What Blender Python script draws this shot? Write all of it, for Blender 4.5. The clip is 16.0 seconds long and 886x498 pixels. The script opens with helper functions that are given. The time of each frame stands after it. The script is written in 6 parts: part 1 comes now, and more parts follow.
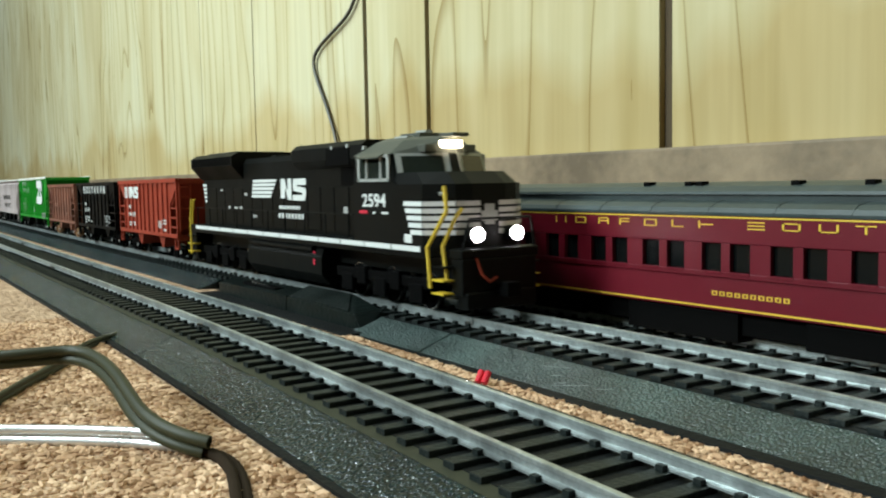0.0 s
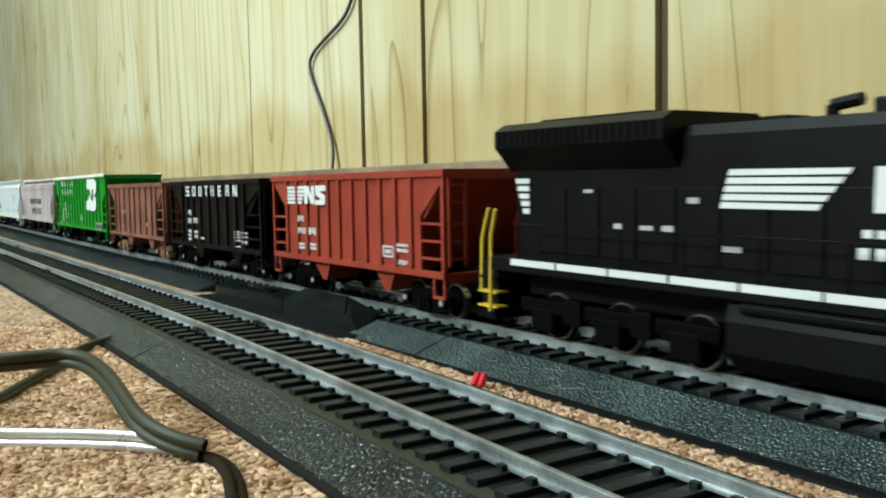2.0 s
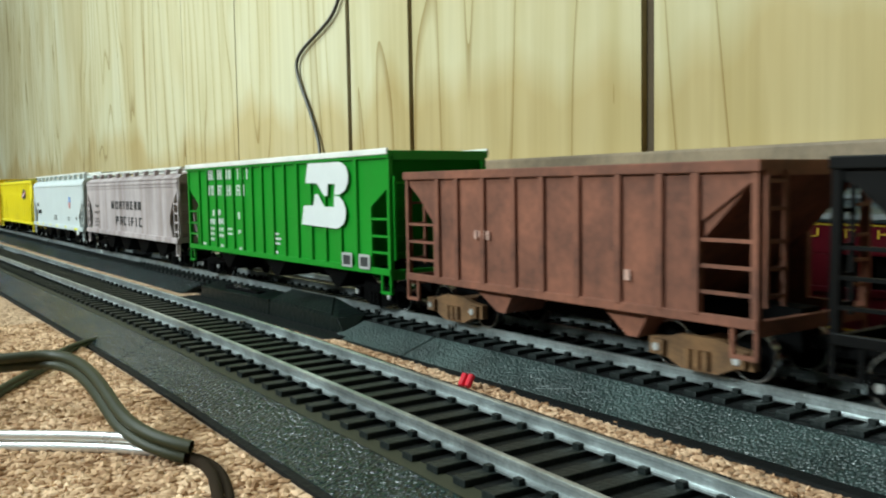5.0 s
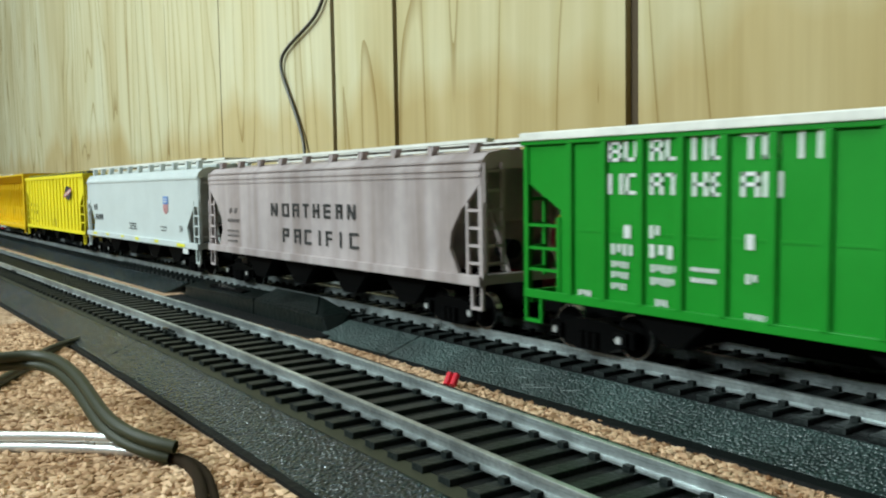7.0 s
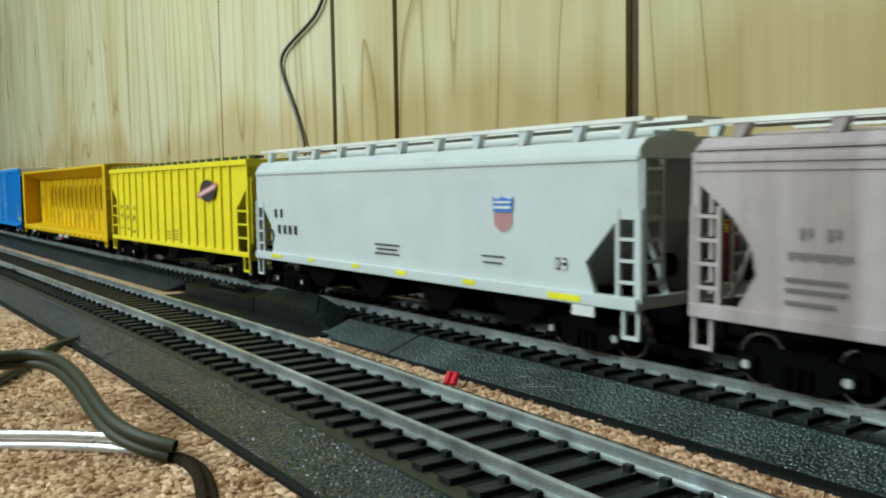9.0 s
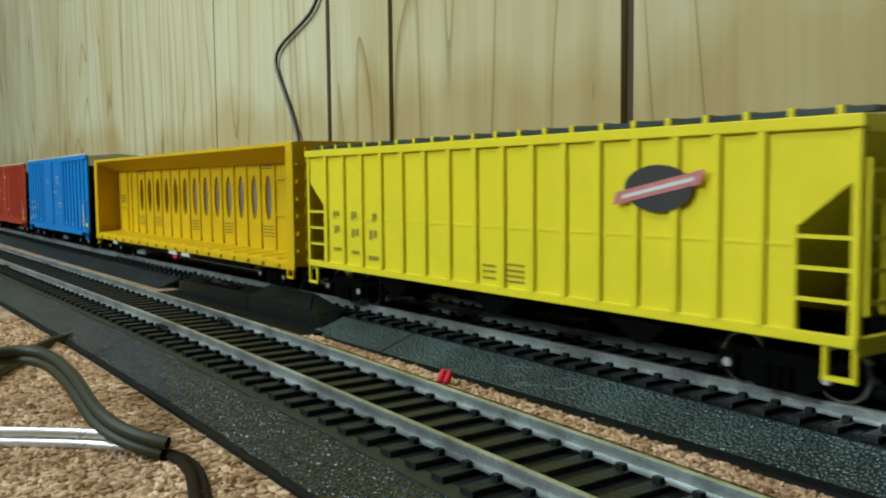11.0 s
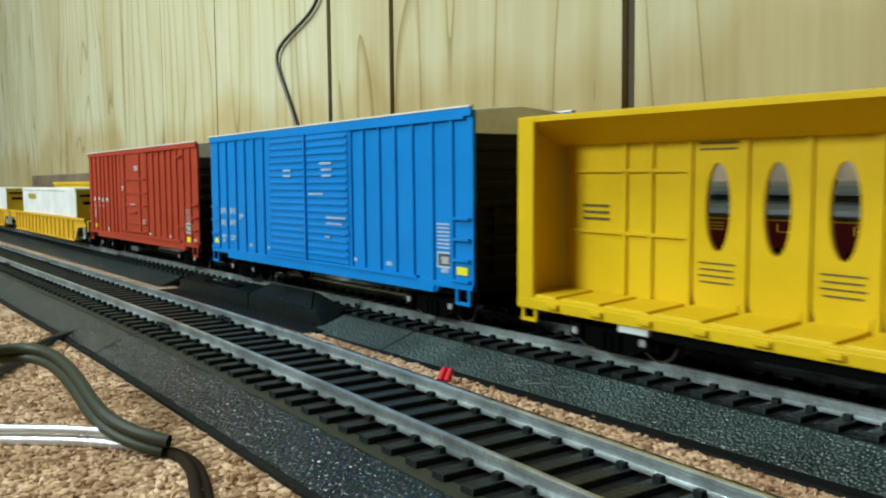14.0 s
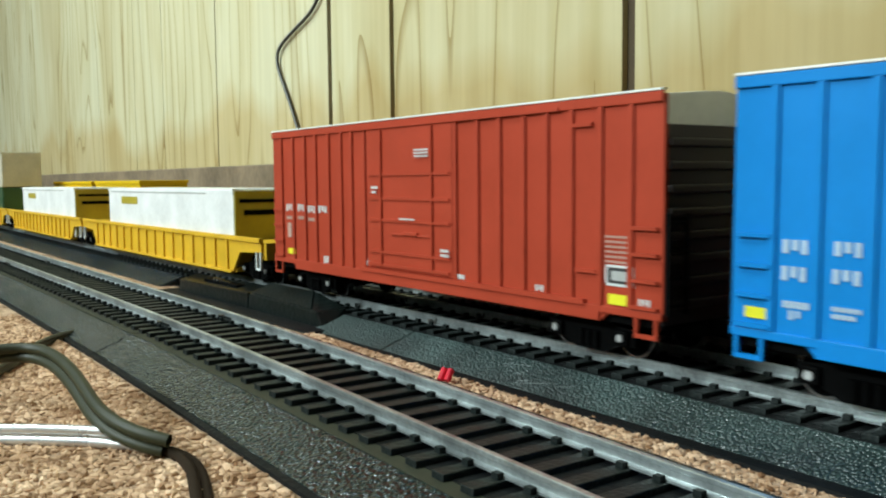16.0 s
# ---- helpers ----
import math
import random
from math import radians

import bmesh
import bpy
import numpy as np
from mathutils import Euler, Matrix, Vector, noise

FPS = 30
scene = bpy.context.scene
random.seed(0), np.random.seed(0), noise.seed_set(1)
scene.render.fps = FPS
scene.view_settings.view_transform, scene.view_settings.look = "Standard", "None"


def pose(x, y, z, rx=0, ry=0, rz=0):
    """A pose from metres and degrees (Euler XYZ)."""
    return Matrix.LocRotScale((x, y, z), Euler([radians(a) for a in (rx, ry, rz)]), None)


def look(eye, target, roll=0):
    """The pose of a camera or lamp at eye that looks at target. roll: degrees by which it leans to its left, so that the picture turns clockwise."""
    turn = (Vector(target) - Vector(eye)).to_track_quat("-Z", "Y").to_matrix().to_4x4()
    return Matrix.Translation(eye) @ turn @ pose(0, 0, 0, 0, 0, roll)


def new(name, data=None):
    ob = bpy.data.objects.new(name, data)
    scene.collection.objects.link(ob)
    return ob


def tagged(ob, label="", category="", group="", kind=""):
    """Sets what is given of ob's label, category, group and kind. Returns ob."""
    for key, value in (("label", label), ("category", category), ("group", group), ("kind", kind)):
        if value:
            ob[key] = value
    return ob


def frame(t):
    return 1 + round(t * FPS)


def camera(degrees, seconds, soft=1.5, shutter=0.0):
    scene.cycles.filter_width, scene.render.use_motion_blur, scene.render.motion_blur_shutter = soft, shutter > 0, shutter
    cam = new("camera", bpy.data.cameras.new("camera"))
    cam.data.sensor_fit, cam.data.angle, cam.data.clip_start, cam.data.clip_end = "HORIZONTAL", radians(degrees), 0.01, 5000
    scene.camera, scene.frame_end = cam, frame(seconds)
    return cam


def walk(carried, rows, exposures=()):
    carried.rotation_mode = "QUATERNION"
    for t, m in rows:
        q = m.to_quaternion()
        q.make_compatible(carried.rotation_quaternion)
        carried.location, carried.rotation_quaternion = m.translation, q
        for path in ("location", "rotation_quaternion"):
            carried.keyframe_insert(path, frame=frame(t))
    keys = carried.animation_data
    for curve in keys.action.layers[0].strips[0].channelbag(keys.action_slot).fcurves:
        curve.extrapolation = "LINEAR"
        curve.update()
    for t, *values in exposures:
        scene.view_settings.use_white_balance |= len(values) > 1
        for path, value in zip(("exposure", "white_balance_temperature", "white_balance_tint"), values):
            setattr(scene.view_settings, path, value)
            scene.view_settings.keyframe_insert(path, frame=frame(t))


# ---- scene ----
# seconds, heading, tilt down, lean
PATH = [
    (0.0, -56.732, 4.301, -1.039),
    (0.5, -56.634, 4.194, -1.078),
    (1.0, -56.558, 4.057, -1.132),
    (1.5, -56.545, 4.090, -1.100),
    (2.0, -56.479, 4.128, -1.040),
    (2.5, -56.423, 4.131, -1.037),
    (3.0, -56.400, 4.102, -1.018),
    (3.5, -56.329, 4.120, -1.100),
    (4.0, -56.270, 4.079, -1.095),
    (6.5, -54.673, 4.198, -0.983),
    (7.0, -54.676, 4.179, -1.005),
    (7.5, -54.679, 4.179, -1.004),
    (8.0, -54.651, 4.162, -0.947),
    (8.5, -54.635, 4.222, -0.995),
    (9.0, -54.680, 4.231, -0.943),
    (11.5, -54.249, 4.392, -0.593),
    (12.0, -54.306, 4.471, -0.639),
    (12.5, -54.302, 4.477, -0.577),
    (13.0, -54.410, 4.501, -0.653),
    (13.5, -54.412, 4.480, -0.607),
    (14.0, -54.363, 4.472, -0.606),
    (14.5, -54.375, 4.480, -0.569),
    (15.0, -54.381, 4.497, -0.592),
    (15.5, -54.382, 4.484, -0.573),
    (16.0, -54.368, 4.475, -0.560),
]
EYE = (0.00094, 0.00000, 0.04145)
LENS = 53.104

cam = camera(LENS, 16.0, soft=2.1, shutter=0.3)


def aim(heading, tilt, lean):
    a, b = radians(heading), radians(tilt)
    way = Vector((math.sin(a) * math.cos(b), math.cos(a) * math.cos(b), -math.sin(b)))
    return look(EYE, Vector(EYE) + way, lean)


walk(cam, [(t, aim(a, b, c)) for t, a, b, c in PATH], [(0.0, -0.12), (4.0, -0.15), (7.0, -0.32), (9.0, -0.53), (11.5, -0.82), (12.5, -0.7), (14.0, -0.42), (16.0, -0.2)])

# ---- light: ceiling fixtures of the room ----
world = bpy.data.worlds.new("world")
world.use_nodes = True
scene.world = world
world.node_tree.nodes["Background"].inputs[0].default_value = (0.9, 0.95, 0.8, 1)
world.node_tree.nodes["Background"].inputs[1].default_value = 0.004


def area_lamp(name, eye, target, w, d, power, colour):
    data = bpy.data.lights.new(name, "AREA")
    data.shape, data.size, data.size_y, data.energy, data.color = "RECTANGLE", w, d, power, colour
    lamp = new(name, data)
    lamp.matrix_basis = look(eye, target)
    return lamp


LIGHT = (0.84, 1.0, 1.01)
area_lamp("ceiling_light", (-0.8, -2.3, 1.3), (-0.3, 0.2, 0.07), 0.9, 0.3, 84, LIGHT)
area_lamp("overhead_light", (-0.72, -0.7, 1.44), (-0.6, -0.6, 0.0), 0.9, 0.25, 28, LIGHT)
area_lamp("standing_lamp", (-4.6, -0.9, 0.9), (-0.5, 0.1, 0.05), 0.35, 0.35, 5, LIGHT)

# ---- materials ----
MM = 0.001


def mat(name, colour, rough=0.5, metal=0.0, var=0.15, scale=60.0, bump=0.0, bscale=400.0, spec=0.5, second=None, coat=0.0):
    """Paint or plastic with colour drift at two scales and a fine relief."""
    m = bpy.data.materials.new(name)
    m.use_nodes = True
    nt = m.node_tree
    b = nt.nodes["Principled BSDF"]
    b.inputs["Metallic"].default_value = metal
    b.inputs["Specular IOR Level"].default_value = spec
    b.inputs["Coat Weight"].default_value = coat
    tc = nt.nodes.new("ShaderNodeTexCoord")
    n1, n2 = nt.nodes.new("ShaderNodeTexNoise"), nt.nodes.new("ShaderNodeTexNoise")
    n1.inputs["Scale"].default_value, n2.inputs["Scale"].default_value = scale, scale * 9
    n1.inputs["Detail"].default_value = n2.inputs["Detail"].default_value = 5
    add = nt.nodes.new("ShaderNodeMath")
    add.operation = "MULTIPLY_ADD"
    add.inputs[1].default_value = 0.4
    ramp = nt.nodes.new("ShaderNodeValToRGB")
    c = Vector(colour)
    d = Vector(second) if second else c * (1 - var)
    ramp.color_ramp.elements[0].position, ramp.color_ramp.elements[1].position = 0.5, 0.9
    ramp.color_ramp.elements[0].color = (*d, 1)
    ramp.color_ramp.elements[1].color = (*(c * (1 + var * 0.5)), 1)
    for n in (n1, n2):
        nt.links.new(tc.outputs["Object"], n.inputs["Vector"])
    nt.links.new(n2.outputs["Fac"], add.inputs[0])
    nt.links.new(n1.outputs["Fac"], add.inputs[2])
    nt.links.new(add.outputs[0], ramp.inputs["Fac"])
    nt.links.new(ramp.outputs["Color"], b.inputs["Base Color"])
    rr = nt.nodes.new("ShaderNodeMapRange")
    rr.inputs["To Min"].default_value, rr.inputs["To Max"].default_value = max(rough - 0.1, 0.02), min(rough + 0.12, 1)
    nt.links.new(n1.outputs["Fac"], rr.inputs["Value"])
    nt.links.new(rr.outputs["Result"], b.inputs["Roughness"])
    if bump:
        n3, bp = nt.nodes.new("ShaderNodeTexNoise"), nt.nodes.new("ShaderNodeBump")
        n3.inputs["Scale"].default_value, n3.inputs["Detail"].default_value = bscale, 3
        bp.inputs["Strength"].default_value, bp.inputs["Distance"].default_value = bump, 0.001
        nt.links.new(tc.outputs["Object"], n3.inputs["Vector"])
        nt.links.new(n3.outputs["Fac"], bp.inputs["Height"])
        nt.links.new(bp.outputs["Normal"], b.inputs["Normal"])
    return m


def glow(name, colour, strength):
    m = bpy.data.materials.new(name)
    m.use_nodes = True
    b = m.node_tree.nodes["Principled BSDF"]
    b.inputs["Base Color"].default_value = (*colour, 1)
    b.inputs["Emission Color"].default_value = (*colour, 1)
    b.inputs["Emission Strength"].default_value = strength
    return m


def cork_mat():
    """Pressed cork: pale and dark granules of a few millimetres, pitted."""
    m = mat("cork_sheet", (0.5, 0.355, 0.25), 0.85, var=0.25, scale=40, second=(0.37, 0.245, 0.16), spec=0.12)
    nt = m.node_tree
    b = nt.nodes["Principled BSDF"]
    base = b.inputs["Base Color"].links[0].from_socket
    tc = nt.nodes.new("ShaderNodeTexCoord")
    n = nt.nodes.new("ShaderNodeTexNoise")
    n.inputs["Scale"].default_value, n.inputs["Detail"].default_value = 260, 2
    warp = nt.nodes.new("ShaderNodeVectorMath")
    warp.operation = "MULTIPLY_ADD"
    warp.inputs[1].default_value = (0.002, 0.002, 0.002)
    v, fine = nt.nodes.new("ShaderNodeTexVoronoi"), nt.nodes.new("ShaderNodeTexVoronoi")
    v.inputs["Scale"].default_value, fine.inputs["Scale"].default_value = 500, 1300
    ramp = nt.nodes.new("ShaderNodeValToRGB")
    els = ramp.color_ramp.elements
    els[0].position, els[1].position = 0.08, 0.95
    els[0].color, els[1].color = (0.5, 0.42, 0.34, 1), (1.3, 1.32, 1.3, 1)
    mid = els.new(0.22)
    mid.color = (0.9, 0.86, 0.82, 1)
    edge = nt.nodes.new("ShaderNodeValToRGB")
    edge.color_ramp.elements[0].position, edge.color_ramp.elements[1].position = 0.35, 0.75
    edge.color_ramp.elements[0].color, edge.color_ramp.elements[1].color = (1, 1, 1, 1), (0.82, 0.78, 0.72, 1)
    nt.links.new(tc.outputs["Object"], n.inputs["Vector"])
    nt.links.new(n.outputs["Color"], warp.inputs[0])
    nt.links.new(tc.outputs["Object"], warp.inputs[2])
    for t in (v, fine):
        nt.links.new(warp.outputs["Vector"], t.inputs["Vector"])
    nt.links.new(v.outputs["Color"], ramp.inputs["Fac"])
    nt.links.new(v.outputs["Distance"], edge.inputs["Fac"])
    prev = base
    for other in (ramp, edge):
        mix = nt.nodes.new("ShaderNodeMixRGB")
        mix.blend_type = "MULTIPLY"
        mix.inputs["Fac"].default_value = 1.0
        nt.links.new(prev, mix.inputs[1])
        nt.links.new(other.outputs["Color"], mix.inputs[2])
        prev = mix.outputs["Color"]
    nt.links.new(prev, b.inputs["Base Color"])
    add = nt.nodes.new("ShaderNodeMath")
    add.operation = "MULTIPLY_ADD"
    add.inputs[1].default_value = 0.35
    nt.links.new(fine.outputs["Distance"], add.inputs[0])
    nt.links.new(v.outputs["Distance"], add.inputs[2])
    bp = nt.nodes.new("ShaderNodeBump")
    bp.inputs["Strength"].default_value, bp.inputs["Distance"].default_value = 0.9, 0.0011
    bp.invert = True
    nt.links.new(add.outputs[0], bp.inputs["Height"])
    nt.links.new(bp.outputs["Normal"], b.inputs["Normal"])
    return m


def pebble_mat(name, high, low, rough, pebbles, relief, shine):
    """Moulded plastic ballast: shallow rounded pebbles, glossy, worn dull in patches."""
    m = mat(name, high, rough, var=0.3, scale=50, spec=shine)
    nt = m.node_tree
    b = nt.nodes["Principled BSDF"]
    tc = nt.nodes.new("ShaderNodeTexCoord")
    v, n, w = nt.nodes.new("ShaderNodeTexVoronoi"), nt.nodes.new("ShaderNodeTexNoise"), nt.nodes.new("ShaderNodeTexNoise")
    v.feature = "SMOOTH_F1"
    v.inputs["Smoothness"].default_value = 0.35
    v.inputs["Scale"].default_value, n.inputs["Scale"].default_value, w.inputs["Scale"].default_value = pebbles, 45, 1500
    n.inputs["Detail"].default_value, w.inputs["Detail"].default_value = 5, 2
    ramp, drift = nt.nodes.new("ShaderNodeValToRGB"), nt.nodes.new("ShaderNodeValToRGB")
    # pebble-top glint and the shade between pebbles are put into the colour
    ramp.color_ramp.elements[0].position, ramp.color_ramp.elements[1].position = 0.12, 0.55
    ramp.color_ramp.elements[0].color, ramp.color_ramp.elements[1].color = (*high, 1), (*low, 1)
    drift.color_ramp.elements[0].position, drift.color_ramp.elements[1].position = 0.35, 0.7
    drift.color_ramp.elements[0].color, drift.color_ramp.elements[1].color = (0.5, 0.5, 0.5, 1), (1.3, 1.3, 1.3, 1)
    mix = nt.nodes.new("ShaderNodeMixRGB")
    mix.blend_type = "MULTIPLY"
    mix.inputs["Fac"].default_value = 1.0
    rough_add = nt.nodes.new("ShaderNodeMath")
    rough_add.operation = "MULTIPLY_ADD"
    rough_add.inputs[1].default_value = -0.2
    bp = nt.nodes.new("ShaderNodeBump")
    bp.inputs["Strength"].default_value, bp.inputs["Distance"].default_value = 1.0, relief
    bp.invert = True
    for t in (v, n, w):
        nt.links.new(tc.outputs["Object"], t.inputs["Vector"])
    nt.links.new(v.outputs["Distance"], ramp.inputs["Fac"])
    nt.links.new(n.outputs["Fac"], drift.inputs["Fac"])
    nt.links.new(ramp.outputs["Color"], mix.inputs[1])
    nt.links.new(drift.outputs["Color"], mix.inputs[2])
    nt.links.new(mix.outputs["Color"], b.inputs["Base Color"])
    nt.links.new(w.outputs["Fac"], rough_add.inputs[0])
    nt.links.new(v.outputs["Distance"], rough_add.inputs[2])
    nt.links.new(rough_add.outputs[0], bp.inputs["Height"])
    nt.links.new(bp.outputs["Normal"], b.inputs["Normal"])
    gloss = nt.nodes.new("ShaderNodeMapRange")
    gloss.inputs["To Min"].default_value, gloss.inputs["To Max"].default_value = rough - 0.08, rough + 0.12
    nt.links.new(n.outputs["Fac"], gloss.inputs["Value"])
    nt.links.new(gloss.outputs["Result"], b.inputs["Roughness"])
    return m


def granule_mat():
    """Loose cork crumbs, each with its own tone."""
    m = mat("cork_crumb", (0.53, 0.375, 0.255), 0.85, var=0.25, scale=70, spec=0.12, second=(0.36, 0.22, 0.13))
    nt = m.node_tree
    b = nt.nodes["Principled BSDF"]
    base = b.inputs["Base Color"].links[0].from_socket
    geo = nt.nodes.new("ShaderNodeNewGeometry")
    ramp = nt.nodes.new("ShaderNodeValToRGB")
    e = ramp.color_ramp.elements
    e[0].position, e[1].position = 0.0, 1.0
    e[0].color, e[1].color = (0.4, 0.29, 0.2, 1), (1.5, 1.52, 1.5, 1)
    k = e.new(0.25)
    k.color = (0.88, 0.8, 0.72, 1)
    mix = nt.nodes.new("ShaderNodeMixRGB")
    mix.blend_type = "MULTIPLY"
    mix.inputs["Fac"].default_value = 1.0
    nt.links.new(geo.outputs["Random Per Island"], ramp.inputs["Fac"])
    nt.links.new(base, mix.inputs[1])
    nt.links.new(ramp.outputs["Color"], mix.inputs[2])
    nt.links.new(mix.outputs["Color"], b.inputs["Base Color"])
    return m


def panel_mat():
    """Printed pine panelling: pale boards with long upright grain and browner figure lower down."""
    m = mat("pine_panelling", (0.6, 0.55, 0.36), 0.7, var=0.1, scale=4, spec=0.12)
    nt = m.node_tree
    b = nt.nodes["Principled BSDF"]
    new_node = nt.nodes.new
    tc = new_node("ShaderNodeTexCoord")

    def stretched(sx, sz, detail, distortion):
        mp, n = new_node("ShaderNodeMapping"), new_node("ShaderNodeTexNoise")
        mp.inputs["Scale"].default_value = (sx, 1.0, sz)
        n.inputs["Scale"].default_value, n.inputs["Detail"].default_value, n.inputs["Distortion"].default_value = 1.0, detail, distortion
        nt.links.new(tc.outputs["Object"], mp.inputs["Vector"])
        nt.links.new(mp.outputs["Vector"], n.inputs["Vector"])
        return n

    def ramp_of(stops):
        r = new_node("ShaderNodeValToRGB")
        e = r.color_ramp.elements
        while len(e) < len(stops):
            e.new(0.5)
        for el, (pos, col) in zip(e, stops):
            el.position, el.color = pos, (*col, 1)
        return r

    rings = stretched(9.0, 0.9, 2, 0.5)
    k, fr = new_node("ShaderNodeMath"), new_node("ShaderNodeMath")
    k.operation, fr.operation = "MULTIPLY", "FRACT"
    k.inputs[1].default_value = 11.0
    nt.links.new(rings.outputs["Fac"], k.inputs[0])
    nt.links.new(k.outputs[0], fr.inputs[0])
    lines = ramp_of([(0.0, (0.58, 0.49, 0.35)), (0.1, (0.95, 0.94, 0.9)), (0.55, (1, 1, 1)), (1.0, (0.9, 0.88, 0.8))])
    nt.links.new(fr.outputs[0], lines.inputs["Fac"])
    figure = ramp_of([(0.36, (0.66, 0.63, 0.45)), (0.5, (0.63, 0.58, 0.38)), (0.62, (0.56, 0.49, 0.29))])
    nt.links.new(stretched(5.0, 2.2, 3, 0.8).outputs["Fac"], figure.inputs["Fac"])
    # heartwood: browner arches that stand up from the foot of the boards
    sep, top_of, mask, heart = new_node("ShaderNodeSeparateXYZ"), new_node("ShaderNodeMath"), new_node("ShaderNodeMapRange"), new_node("ShaderNodeMixRGB")
    top_of.operation = "MULTIPLY_ADD"
    top_of.inputs[1].default_value = -0.16
    nt.links.new(tc.outputs["Object"], sep.inputs[0])
    nt.links.new(stretched(11.0, 1.5, 2, 0.3).outputs["Fac"], top_of.inputs[0])
    nt.links.new(sep.outputs["Z"], top_of.inputs[2])
    mask.inputs["From Min"].default_value, mask.inputs["From Max"].default_value = 0.012, 0.04
    mask.inputs["To Min"].default_value, mask.inputs["To Max"].default_value = 1.0, 0.0
    nt.links.new(top_of.outputs[0], mask.inputs["Value"])
    heart.blend_type = "MULTIPLY"
    heart.inputs[2].default_value = (0.87, 0.77, 0.63, 1)
    nt.links.new(mask.outputs["Result"], heart.inputs["Fac"])
    nt.links.new(figure.outputs[0], heart.inputs[1])
    fine = ramp_of([(0.3, (0.92, 0.91, 0.88)), (0.6, (1, 1, 1))])
    nt.links.new(stretched(160.0, 6.0, 3, 0.0).outputs["Fac"], fine.inputs["Fac"])
    prev = heart
    for other in (lines, fine):
        mix = new_node("ShaderNodeMixRGB")
        mix.blend_type = "MULTIPLY"
        mix.inputs["Fac"].default_value = 1.0
        nt.links.new(prev.outputs[0], mix.inputs[1])
        nt.links.new(other.outputs[0], mix.inputs[2])
        prev = mix
    nt.links.new(prev.outputs[0], b.inputs["Base Color"])
    return m


def streaked(m):
    """Rain-washed dirt running down a painted side."""
    nt = m.node_tree
    b = nt.nodes["Principled BSDF"]
    base = b.inputs["Base Color"].links[0].from_socket
    tc, mp, n = nt.nodes.new("ShaderNodeTexCoord"), nt.nodes.new("ShaderNodeMapping"), nt.nodes.new("ShaderNodeTexNoise")
    mp.inputs["Scale"].default_value = (120, 40, 9)
    n.inputs["Scale"].default_value, n.inputs["Detail"].default_value = 1.0, 5
    ramp, mix = nt.nodes.new("ShaderNodeValToRGB"), nt.nodes.new("ShaderNodeMixRGB")
    ramp.color_ramp.elements[0].position, ramp.color_ramp.elements[1].position = 0.36, 0.62
    ramp.color_ramp.elements[0].color, ramp.color_ramp.elements[1].color = (0.72, 0.68, 0.66, 1), (1.06, 1.06, 1.08, 1)
    mix.blend_type = "MULTIPLY"
    mix.inputs["Fac"].default_value = 1.0
    nt.links.new(tc.outputs["Object"], mp.inputs["Vector"])
    nt.links.new(mp.outputs["Vector"], n.inputs["Vector"])
    nt.links.new(n.outputs["Fac"], ramp.inputs["Fac"])
    nt.links.new(base, mix.inputs[1])
    nt.links.new(ramp.outputs["Color"], mix.inputs[2])
    nt.links.new(mix.outputs["Color"], b.inputs["Base Color"])
    return m


